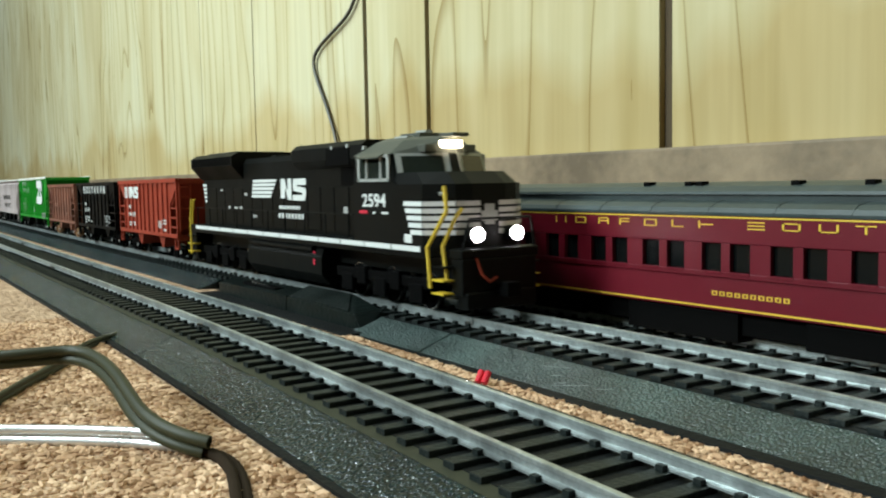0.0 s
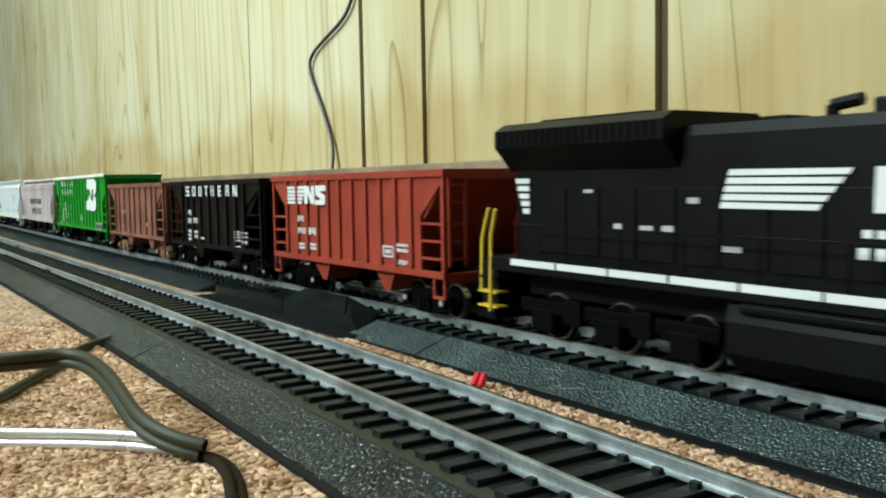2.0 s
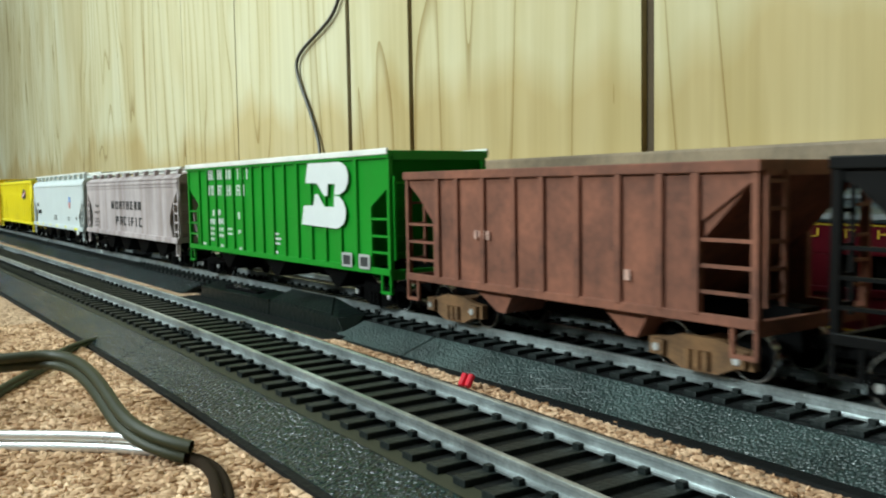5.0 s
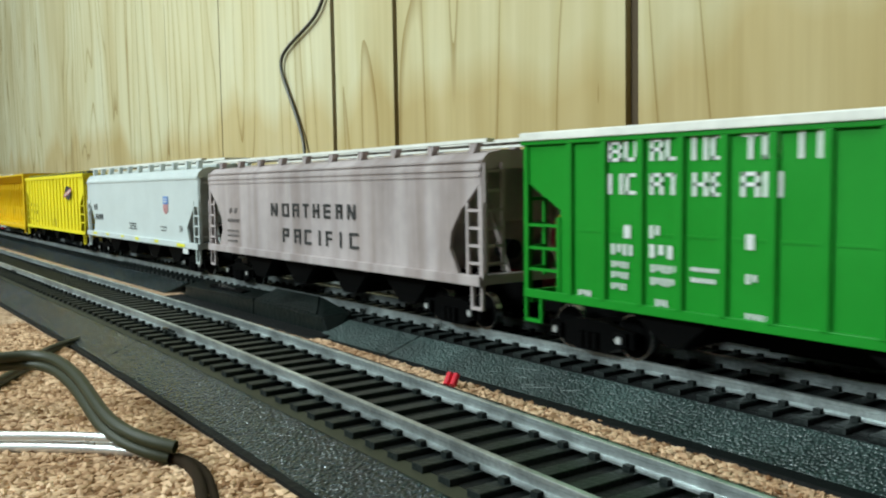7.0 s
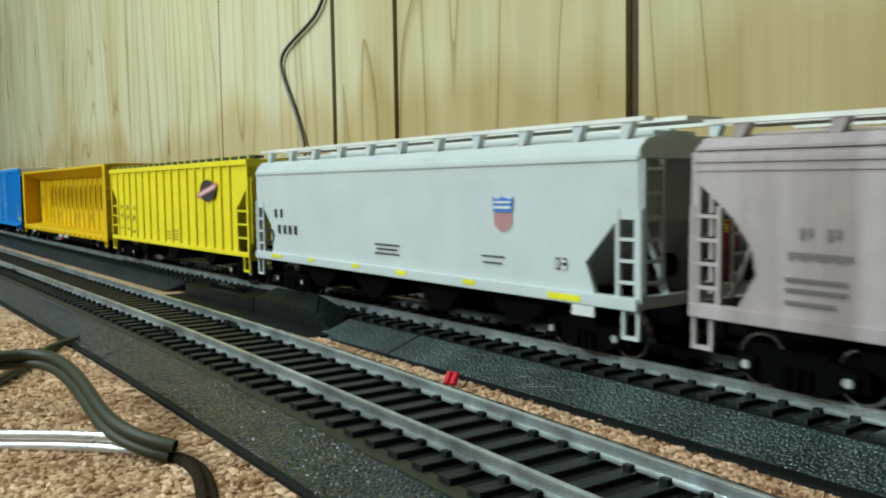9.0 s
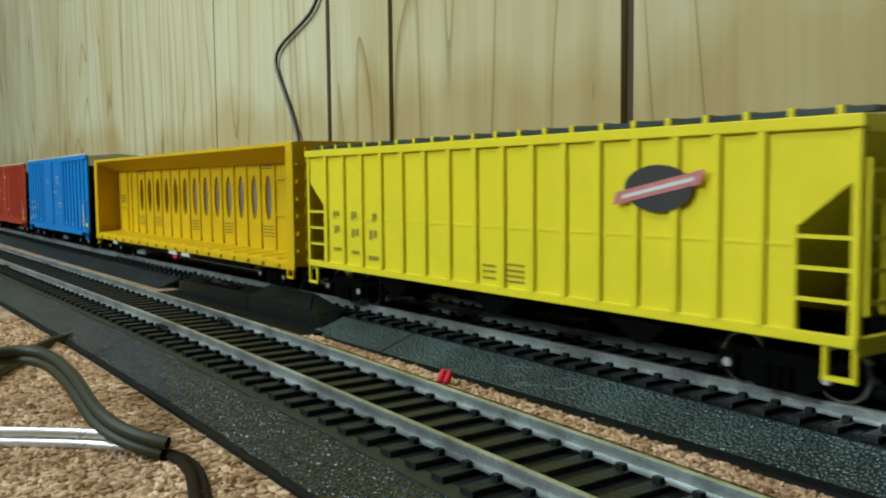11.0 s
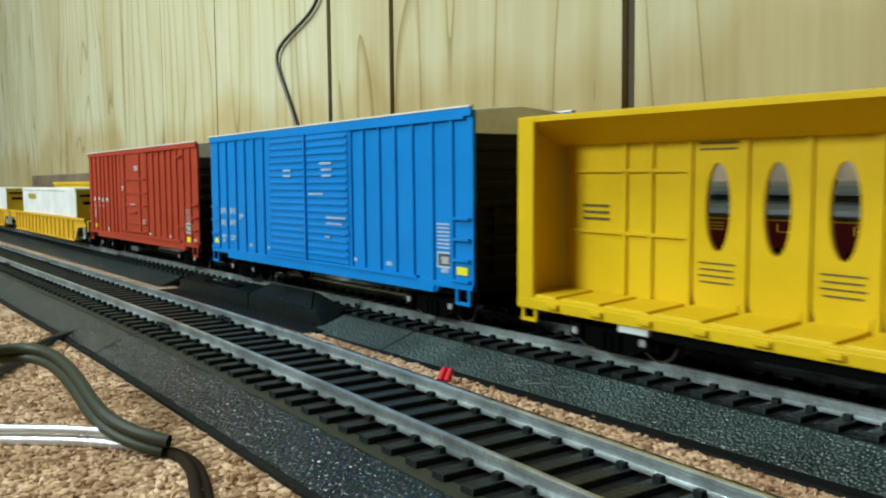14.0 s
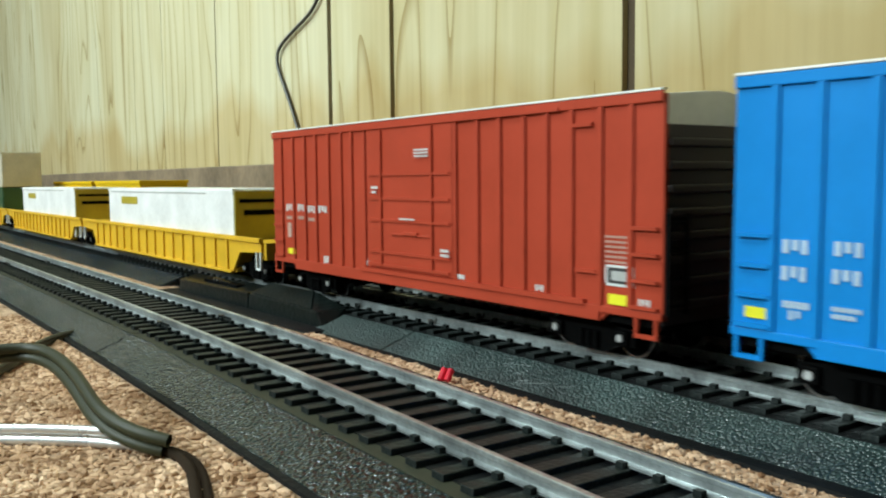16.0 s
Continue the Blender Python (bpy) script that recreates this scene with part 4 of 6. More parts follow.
    for c in (-52, -18, 18, 52):
        part("outlet", prism_y(bmesh.new(), [(c - 15, sillz), (c - 4, 7), (c + 4, 7), (c + 15, sillz)], -14, 14), M["near_black"], t)
    part("centre_sill", boxes((-L + 1, L - 1, -3, 3, 9, sillz)), M["near_black"], t)
    return t


def boxcar(label, rear, front, m, top, ribs, left_gap, doors):
    """A ribbed boxcar with a silver roof, dark corrugated ends and step ladders."""
    t = rolling("boxcar", label, "boxcar", rear, front)
    L, mt = (front - rear) / 2, M[m]
    out = [(-L, top - 0.6), (-L, 13), (-L + 15, 13), (-L + 17, 11.2), (L - 17, 11.2), (L - 15, 13), (L, 13), (L, top - 0.6)]
    for s in (-1, 1):
        part("side_sheet", prism_y(bmesh.new(), out, min(s * 17.4, s * 16.4), max(s * 17.4, s * 16.4)), mt, t)
    each("top_rail", mt, t, (-L, L, -18.1, -17.2, top - 2.2, top), (-L, L, 17.2, 18.1, top - 2.2, top), bevel=0.25)
    each("side_sill", mt, t, (-L + 17, L - 17, -18.0, -17.2, 11.2, 14.6), (-L + 17, L - 17, 17.2, 18.0, 11.2, 14.6), (-L, L, -17.9, -17.2, 13.0, 14.6), bevel=0.2)
    roof = prism_x(bmesh.new(), [(-17.2, top - 0.8), (0, top + 0.7), (17.2, top - 0.8), (17.2, top - 6.5), (-17.2, top - 6.5)], -L + 0.2, L - 0.2)
    part("roof", roof, M["silver"], t, "galvanised peaked roof")
    each("roof_edge", M["silver"], t, (-L, L, -18.3, -16.8, top + 0.02, top + 0.5), (-L, L, 16.8, 18.3, top + 0.02, top + 0.5), bevel=0.12)
    copies("roof_rib", prism_x(bmesh.new(), [(-17.3, top - 0.5), (0, top + 1.0), (17.3, top - 0.5), (17, top - 0.9), (0, top + 0.6), (-17, top - 0.9)], -0.6, 0.6), M["silver"], t, [(x, 0, 0) for x in xs_range(-L + 4, L - 4, 15)])
    for s in (-1, 1):
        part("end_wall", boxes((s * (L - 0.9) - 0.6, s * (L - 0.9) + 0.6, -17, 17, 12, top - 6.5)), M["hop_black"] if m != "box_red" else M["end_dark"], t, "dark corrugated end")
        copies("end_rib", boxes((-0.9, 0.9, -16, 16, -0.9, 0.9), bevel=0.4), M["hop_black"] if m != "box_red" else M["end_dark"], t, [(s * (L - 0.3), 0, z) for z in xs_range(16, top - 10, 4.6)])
        ladder(t, min(s * (L - 1), s * (L - 8)), max(s * (L - 1), s * (L - 8)), [15.2, 20.6, 26.0, 31.4], 14, 32, -18.0, mt, False, False)
        end_ladder(t, s * (L + 0.5), -16.5, -11, [16, 21.5, 27, 32.5], M["hop_black"])
        stirrup(t, s * (L - 4), mt, 13, 9.4)
        truck(t, s * (L - 24))
        coupler(t, s * L, s)
    ribs_on(t, ribs, 14.5, top - 2.0, mt, 0.75, 0.75, 17.3)
    doors(t, mt)
    part("floor_pan", boxes((-L + 1, L - 1, -16, 16, 11.0, 13.0), (-L + 1, L - 1, -3, 3, 8.2, 11.2)), M["near_black"], t)
    return t


# locomotive ---------------------------------------------------------------
def locomotive():
    t = rolling("diesel_locomotive", "black six-axle diesel locomotive with white stripes and lit headlights", "locomotive", -440, -199)
    o = 8.5  # the drawing's zero lies ahead of the middle
    X = lambda x: x + o
    K, W, G = M["ns_black"], M["white"], M["cab_grey"]
    part("frame", boxes((X(-125), X(94), -18, 18, 19.4, 22.9), (X(-118), X(101), -9, 9, 13, 20), bevel=0.3), K, t)
    stripe = [(X(a), X(a + 16.6), 21.2, 22.8) for a in xs_range(-114.5, 75.5, 17.3)]
    decal(t, stripe, W, -18.1, "sill_stripe", "white reflective sill stripe")
    hood = prism_x(bmesh.new(), [(-11.5, 22.9), (-11.5, 51), (-10, 53.2), (10, 53.2), (11.5, 51), (11.5, 22.9)], X(-120), X(52))
    part("long_hood", hood, K, t)
    for y in (-11.7, 11.7):
        s = -1 if y < 0 else 1
        copies("hood_door", boxes((0.4, 11.0, min(y, y + s * 0.25), max(y, y + s * 0.25), 24.5, 40.5), bevel=0.1), K, t, [(X(a), 0, 0) for a in xs_range(-112, 36, 11.4)])
    flare = prism_x(bmesh.new(), [(-11.5, 44.5), (-16.8, 50.5), (-16.8, 54.6), (-13.5, 56.4), (13.5, 56.4), (16.8, 54.6), (16.8, 50.5), (11.5, 44.5)], X(-122.5), X(-66))
    part("radiator", flare, K, t, "flared radiator section at the rear")
    part("radiator_grille", boxes(*[(X(a), X(a + 1.2), -17.0, -16.6, 50.8, 54.4) for a in xs_range(-121, -69, 2.4)]), M["near_black"], t)
    part("equipment_box", prism_x(bmesh.new(), [(-11.5, 47), (-14.5, 50), (-14.5, 54.5), (-12.5, 56.2), (12.5, 56.2), (14.5, 54.5), (14.5, 50), (11.5, 47)], X(-6), X(51)), K, t)
    part("intake_grille", boxes((X(24), X(42), -14.75, -14.4, 48, 54), (X(30), X(50), -11.9, -11.5, 41, 48)), M["near_black"], t)
    each("roof_fan", K, t, (X(-110), X(-74), -12, 12, 56.2, 57.0), (X(-52), X(-46), -4, 4, 53, 54.4), bevel=0.4)
    part("horn", rods([(X(-41), 3, 52.5), (X(-41), 3, 56), (X(-35), 3, 56.8)], 1.3, 8), K, t)
    part("exhaust", boxes((X(-24), X(-14), -3, 3, 53, 55.2), bevel=0.5), K, t)
    # cab
    def plan(pts, z0, z1, shrink=0.0):
        bm = bmesh.new()
        lo = [bm.verts.new((x, y, z0)) for x, y in pts]
        hi = [bm.verts.new((x - (shrink if x > 70 + o else 0), y * (1 - shrink * 0.012), z1)) for x, y in pts]
        n = len(pts)
        for i in range(n):
            bm.faces.new((lo[i], lo[(i + 1) % n], hi[(i + 1) % n], hi[i]))
        bm.faces.new(lo[::-1]), bm.faces.new(hi)
        bmesh.ops.recalc_face_normals(bm, faces=bm.faces)
        return bm
    part("nose", plan([(X(78), -18), (X(93.6), -18), (X(100.5), -11), (X(102), -6), (X(102), 6), (X(100.5), 11), (X(93.6), 18), (X(78), 18)], 20, 41.0), K, t)
    part("nose_top", plan([(X(79), -17.8), (X(93), -17.2), (X(100.2), -10.8), (X(101.7), -6), (X(101.7), 6), (X(100.2), 10.8), (X(93), 17.2), (X(79), 17.8)], 41.0, 44.6, 5), K, t)
    part("cab_body", plan([(X(51), -18), (X(78.5), -18), (X(85), -8), (X(85), 8), (X(78.5), 18), (X(51), 18)], 20, 41.5), K, t)
    up = [(X(51), -17.8), (X(77.5), -17.8), (X(86), -2), (X(86), 2), (X(77.5), 17.8), (X(51), 17.8)]
    part("cab_upper", plan(up, 41.5, 50.4, 3), K, t)
    roof = bmesh.new()
    lo = [roof.verts.new((x - (3 if x > 70 + o else 0), y * 1.0, 50.4)) for x, y in up]
    mid = [roof.verts.new((x - (5 if x > 70 + o else -4), y * 0.62, 54.8)) for x, y in up]
    hi = [roof.verts.new((x - (8 if x > 70 + o else -6), y * 0.45, 56.0)) for x, y in up]
    for a, b in ((lo, mid), (mid, hi)):
        for i in range(6):
            roof.faces.new((a[i], a[(i + 1) % 6], b[(i + 1) % 6], b[i]))
    roof.faces.new(hi)
    bmesh.ops.recalc_face_normals(roof, faces=roof.faces)
    part("cab_roof", roof, G, t, "grey sloped cab roof")
    part("roof_box", boxes((X(60), X(72), -5, 5, 55.6, 57.4), (X(80), X(88), -3, 3, 55.4, 56.6), bevel=0.4), G, t)
    # side windows: frame, panes and visor
    for s in (-1, 1):
        y0, y1 = sorted((s * 17.7, s * 18.25))
        w = part("side_window", boxes((X(54.5), X(75), y0, y1, 42, 43), (X(54.5), X(75), y0, y1, 49.4, 50.4), (X(54.5), X(56), y0, y1, 42, 50.4), (X(73.5), X(75), y0, y1, 42, 50.4), (X(60), X(61.2), y0, y1, 42, 50.4), (X(69), X(70.2), y0, y1, 42, 50.4)), M["frame_grey"], t)
        part("pane", boxes((X(55), X(74.5), min(s * 17.85, s * 17.95), max(s * 17.85, s * 17.95), 42.5, 50)), M["glass"], w)
        part("visor", prism_x(bmesh.new(), [(s * 17.8, 50.4), (s * 20.5, 49.2), (s * 20.5, 49.6), (s * 17.8, 50.9)], X(57), X(72)), G, t)
        # windshield across the chamfer
        a, b = Vector((X(77.9), s * 17.6, 0)), Vector((X(85.9), s * 1.6, 0))
        d = (b - a)
        n = Vector((d.y, -d.x, 0)).normalized() * (1 if s < 0 else -1)
        def quad(u0, u1, z0, z1, off, drop=0.0):
            bm = bmesh.new()
            lean = lambda z: Vector((-(z - 41.5) * 3 / 8.9, -s * (z - 41.5) * 0.03, 0))
            p = [a + d * u0 + n * off + Vector((0, 0, z0 - drop)), a + d * u1 + n * off + Vector((0, 0, z0)), a + d * u1 + n * off + Vector((0, 0, z1)), a + d * u0 + n * off + Vector((0, 0, z1))]
            vs = [bm.verts.new(q + lean(q.z)) for q in p]
            f = bm.faces.new(vs)
            r = bmesh.ops.extrude_face_region(bm, geom=[f])
            bmesh.ops.translate(bm, verts=[v for v in r["geom"] if isinstance(v, bmesh.types.BMVert)], vec=n * 0.4)
            bmesh.ops.recalc_face_normals(bm, faces=bm.faces)
            return bm
        wf = part("windshield", quad(0.06, 0.99, 43.6, 50.6, 0.05, 3.0), M["frame_grey"], t, "pale framed windshield")
        part("pane", quad(0.16, 0.88, 44.6, 49.7, 0.3, 2.0), M["glass"], wf)
    each("number_board", G, t, (X(77), X(82.2), -9.5, -5.0, 50.8, 53.2), (X(77), X(82.2), 5.0, 9.5, 50.8, 53.2), bevel=0.4)
    part("headlight", boxes((X(79.5), X(84.2), -3.2, 3.2, 52.0, 54.5), bevel=0.6), M["lamp2"], t, "glowing warm headlight over the cab")
    # white bars round the nose
    bars = [(X(83.2 + k * 0.9), X(93.4), 34.6 - k * 2.1, 36.0 - k * 2.1) for k in range(5)]
    decal(t, bars, W, -18.1, "nose_stripe")
    decal(t, [(X(83.3), X(87.6), 23.6, 26.2)], W, -18.1, "nose_plate")
    for k in range(5):
        z = 34.6 - k * 2.1
        bm = bmesh.new()
        for s in (-1, 1):
            a, b = Vector((X(93.7), s * 18.05, z)), Vector((X(100.6), s * 11.05, z))
            e = Vector((0, 0, 1.4))
            n = Vector((7, s * -7, 0)).normalized() * 0.14
            n = Vector((abs(n.x), s * abs(n.y), 0))
            vs = [bm.verts.new(q + w) for q in (a, b, b + e, a + e) for w in (n,)]
            bm.faces.new(vs)
        for y0, y1 in ((-10.8, -4.2), (4.2, 10.8)):
            s = -1 if y0 < 0 else 1
            p, q = Vector((X(100.75), s * 10.9, z)), Vector((X(102.15), s * 6, z))
            bm.faces.new([bm.verts.new(v) for v in (p, q, q + e, p + e)])
        box(bm, X(102.02), X(102.2), -6, -3.4, z, z + 1.4)
        box(bm, X(102.02), X(102.2), 3.4, 6, z, z + 1.4)
        part("nose_stripe", bm, M["stripe_grey"], t)
    flat = bmesh.new()
    for p0, p1, z0, z1 in ((-2.9, -1.7, 30, 33), (-1.7, 1.7, 29, 35), (1.7, 2.9, 30, 33)):
        box(flat, X(102.02), X(102.2), p0, p1, z0, z1)
    part("nose_emblem", flat, M["decal_grey"], t, "grey emblem on the nose")
    part("nose_door_handle", rods([(X(98.5), -15.3, 38.2), (X(99.2), -14.6, 38.2)], 0.5), M["frame_grey"], t)
    # the number on the cab
    cu = bpy.data.curves.new("cab_number", "FONT")
    cu.body, cu.size, cu.extrude, cu.align_x = "2594", 5.7, 0.08, "CENTER"
    cu.offset = 0.11
    tmp = bpy.data.objects.new("cab_number", cu)
    me = bpy.data.meshes.new_from_object(tmp)
    bpy.data.objects.remove(tmp)
    me.transform(Matrix.Scale(MM, 4) @ pose(X(65.0), -18.2, 34.2, 90, 0, 0) @ Matrix.Diagonal((1.36, 1, 1, 1)))
    me.materials.clear()
    me.materials.append(W)
    num = new("cab_number", me)
    num.parent = t
    decal(t, [(X(64.0), X(65.8), 31.9, 32.6), (X(69.6), X(73.8), 31.9, 32.6)], W, -18.1)
    decal(t, [(X(55.2), X(60.4), 31.9, 32.9)], M["pink"], -18.1)
    H = lambda x: X(-53.0 + (x + 48.3) * 0.97)
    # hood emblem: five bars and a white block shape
    bars = [[(H(-48.3 - k * 0.5), 44.0 - k * 1.6), (H(-21.8 - k * 1.5), 43.9 - k * 1.6), (H(-22.6 - k * 1.5), 42.8 - k * 1.6), (H(-48.7 - k * 0.5), 42.8 - k * 1.6)] for k in range(5)]
    flat_shape(t, bars, W, -12.05, "emblem_bar", "white speed bar on the hood")
    shape = [[(H(-17.6), 44), (H(-13.6), 44), (H(-10.6), 38.6), (H(-10.6), 44), (H(-6.8), 44), (H(-6.8), 35.6), (H(-10.2), 35.6), (H(-13.4), 40.6), (H(-13.4), 36.2), (H(-17.8), 36.2)],
             [(H(-4.5), 43.9), (H(7.2), 43.9), (H(7.4), 41.4), (H(-1.5), 41.4), (H(-1.5), 41.0), (H(6.8), 40.2), (H(7.4), 38.2), (H(5.8), 35.4), (H(-5.8), 35.4), (H(-5.8), 37.6), (H(3.4), 37.6), (H(3.4), 38.4), (H(-4.8), 39.2), (H(-5.6), 41.4)]]
    flat_shape(t, shape, W, -12.05, "emblem", "white block emblem on the hood")
    decal(t, [(H(-19.8 + k * 2.7), H(-18.0 + k * 2.7), 31.9, 33.3) for k in range(8)] + [(H(-20.6 + k * 3.3), H(-18.5 + k * 3.3), 28.2, 30.2) for k in range(8)], W, -12.05)
    decal(t, [(X(-120 + k * 0.7), X(-114.6), 41.4 - k * 1.9, 42.7 - k * 1.9) for k in range(5)], W, -11.9, "rear_stripe")
    decal(t, [(X(-94.4), X(-91.3), 39.2, 40.0), (X(-63.4), X(-60.5), 37.2, 38.4), (X(-84.5), X(-82.1), 31.2, 32.4), (X(-76.6), X(-72.8), 31.2, 32.2), (X(-70.3), X(-67.1), 31.1, 32.4), (X(-54.5), X(-50), 27.8, 28.9), (X(32), X(35), 31, 33.5), (X(30), X(33), 50.2, 51.2), (X(43), X(46), 50.4, 51.6)], M["decal_grey"], -12.05, "placard")
    each("latch", M["frame_grey"], t, (X(28), X(29.6), -14.9, -14.4, 53.6, 54.8), (X(40), X(41.6), -14.9, -14.4, 53.8, 55.0), (X(52.5), X(54), -15.2, -14.4, 52.6, 53.8))
    part("exhaust_cowl", boxes((X(-30), X(-26), -2, 2, 53, 56.5), (X(-26), X(-22), -2.4, 2.4, 53, 57.2), (X(-22.5), X(-20), -1.6, 1.6, 53, 56), bevel=0.6), K, t)
    part("roof_antenna", boxes((X(62), X(70), -8.5, -6, 55.0, 56.4), (X(63), X(69), -1, 2, 57.3, 58.4), bevel=0.3), M["frame_grey"], t)
    # handrails
    rail = [(X(x), -17.6, 31.4) for x in (-114, -60, 0, 50)]
    part("handrail", rods(rail, 0.2), K, t)
    for x in xs_range(-112, 46, 17.3):
        part("stanchion", rods([(X(x), -17.6, 22.8), (X(x), -17.6, 31.4)], 0.25), K, t)
    for s in (-1, 1):
        y = s * 17.8
        if s < 0:
            part("corner_rail", rods([(X(97.0), y, 11.0), (X(95.6), y, 22.6), (X(103.6), s * 16.2, 33.4), (X(102.6), s * 16.2, 40.4)], 0.62, 8), M["yellow_rail"], t, "yellow corner grab rail")
            part("corner_rail", rods([(X(101.2), s * 14.8, 13.4), (X(99.2), s * 14.8, 23), (X(103), s * 13, 31), (X(105), s * 11.8, 34)], 0.58, 8), M["yellow_rail"], t, "yellow corner grab rail")
        part("corner_rail", rods([(X(-123.5), y, 8.5), (X(-123), y, 28), (X(-121), y, 35)], 0.55, 8), M["yellow_rail"], t, "yellow corner grab rail")
        part("corner_rail", rods([(X(-132.5), s * 14, 13), (X(-132), s * 14, 27), (X(-129), s * 14, 35)], 0.55, 8), M["yellow_rail"], t, "yellow corner grab rail")
        for z in (9.4, 13.2, 17):
            part("step_edge", boxes((X(97.5), X(103.5), min(y, y - s * 4), max(y, y - s * 4), z, z + 0.5)), M["yellow_rail"] if z < 16 else K, t)
            part("step_edge", boxes((X(-129), X(-121), min(y, y - s * 4), max(y, y - s * 4), z, z + 0.5)), M["yellow_rail"] if z < 16 else K, t)
        lamp_bm = rods([(X(102.0), s * 7.1, 26.3), (X(105.6), s * 7.1, 26.3)], 2.2, 20)
        part("lamp_housing", lamp_bm, K, t)
        part("ditch_light", rods([(X(105.4), s * 7.1, 26.3), (X(106.2), s * 7.1, 26.3)], 2.1, 20), M["lamp"], t, "dazzling white ditch light")
    part("platform", boxes((X(101), X(107.5), -14, 14, 19.4, 22.4), bevel=0.6), K, t)
    part("pilot", boxes((X(101.5), X(107), -13.5, 13.5, 9, 19.6), (X(102.5), X(108), -12.5, 12.5, 5, 10), bevel=0.6), K, t)
    part("pilot", boxes((X(-131), X(-124), -15, 15, 9, 21), (X(-133), X(-128), -13, 13, 5, 10), bevel=0.6), K, t)
    part("hose", rods([(X(107.6), -9, 20), (X(109), -8, 15), (X(109.4), -5.5, 13), (X(109.2), -3, 14.2)], 0.4, 8), M["hop_red"], t, "red brake hose")
    coupler(t, X(105), 1)
    part("hand_rail_front", rods([(X(106.8), -13, 22), (X(107.2), -11, 31), (X(107.2), 11, 31), (X(106.8), 13, 22)], 0.35, 8), K, t)
    coupler(t, X(-131), -1)
    part("fuel_tank", prism_x(bmesh.new(), [(-15.5, 18.5), (-16.5, 15), (-16.5, 9), (-13, 5), (13, 5), (16.5, 9), (16.5, 15), (15.5, 18.5)], X(-50), X(22)), K, t)
    part("air_tank", rods([(X(-46), -16.2, 18), (X(16), -16.2, 18)], 1.4, 10), K, t)
    decal(t, [(X(8), X(10), 18.6, 19.2), (X(15.5), X(17.5), 16.6, 17.2), (X(16), X(17.2), 12.4, 14.4)], M["pink"], -16.8, "valve_tag", "small red tags by the tank")
    for c in (-84, 61):
        f = part("bogie", boxes((X(c - 31), X(c + 31), -14.5, -12.5, 9.5, 13), (X(c - 31), X(c + 31), 12.5, 14.5, 9.5, 13), *[(X(c + d - 4), X(c + d + 4), s - 1.2, s + 1.2, 5, 11) for d in (-22.5, 0, 22.5) for s in (-13.8, 13.8)], (X(c - 14), X(c - 8), -15.6, -13.4, 8, 14), (X(c + 8), X(c + 14), -15.6, -13.4, 8, 14), bevel=0.5), M["near_black"], t)
        for d in (-22.5, 0, 22.5):
            wheelset(f, X(c + d), 5.9, 14.6)
    return t


locomotive()

# open hoppers ---------------------------------------------------------------
COAL = M["hop_black"]
RUNGS = [20.5, 25.5, 30.5]
t = open_hopper("oxide red ribbed open hopper car, white stencilled bars", -575.5, -455.5, "hop_red", 46, 16.6, 43.5, 13, 32.4, [-46.5, -37.5, -29, -20.6, -12, -3.7, 5.5, 15, 24.3, 33.5, 42.5], [(-31, -22.5, -16, 8.6), (15, 22, 29, 8.6)], RUNGS, COAL)
decal(t, [(-47.3, -30 + k * -0.8, 40.9 - k * 1.35, 41.9 - k * 1.35) for k in range(5)], M["white"])
flat_shape(t, [[(-29.6, 42), (-25.8, 42), (-23.6, 38.4), (-23.6, 42), (-21.2, 42), (-21.2, 35.6), (-24, 35.6), (-26.6, 39), (-26.6, 35.6), (-29.6, 35.6)], [(-20.2, 42.1), (-12.2, 42.1), (-12, 40.2), (-17.5, 40), (-12.4, 38.6), (-12.6, 36), (-13.6, 35.3), (-20.6, 35.3), (-20.6, 37), (-15.2, 37.2), (-20, 38.8)]], M["white"], -18.75, "emblem", "white block emblem")
print_rows(t, [(-36.6, -31, 29, 31.3), (-36.4, -29.9, 24.7, 26.9), (-27.4, -20.9, 24.4, 27.1), (-36, -31, 20.4, 21.3), (-36, -31, 19.1, 20), (-26.6, -21.4, 20.6, 21.5), (-26.6, -21.4, 19.3, 20.1), (34.6, 41.2, 23.3, 24.1), (34.6, 41.2, 21.6, 22.6), (35.4, 41, 17.8, 19.2), (26, 32.6, 19.6, 20.2), (26, 32.6, 22.6, 23.2), (26, 26.7, 19.6, 23.2), (31.9, 32.6, 19.6, 23.2), (27.6, 31, 20.8, 22)], M["white"], -18.3)

t = open_hopper("black ribbed open hopper car with white letter blocks", -709.5, -588.5, "hop_black", 45.6, 15.8, 42.4, 19, 33, [-41, -33, -24.5, -14, -2, 9, 21, 32.5, 42], [(-33, -24, -17, 8.6), (17, 24, 33, 8.6)], RUNGS, COAL)
SOU = [(-32.4, 5), (-23.1, 4.6), (-14.4, 4.2), (-6.4, 4.6), (1.5, 4.3), (10.6, 4), (20, 4.4), (28.3, 5)]
SOU = [(-32.4 + (x + 32.4) * 1.055, w) for x, w in SOU]
letter_blocks(t, SOU, 38.2, 43, ["tmb", "lrtb", "lrb", "ct", "lrm", "ltmb", "lrtm", "lr"], M["white"], -18.75, 1.2)
z0, z1 = 38.2, 43.0
x, w = SOU[0]
decal(t, [(x, x + 1.2, 40.6, 43), (x + w - 1.2, x + w, 38.2, 40.6)], M["white"], -18.8)
x, w = SOU[7]
flat_shape(t, [[(x + 0.2, z1), (x + 1.6, z1), (x + w - 0.2, z0), (x + w - 1.6, z0)]], M["white"], -18.8, "letter_stroke")
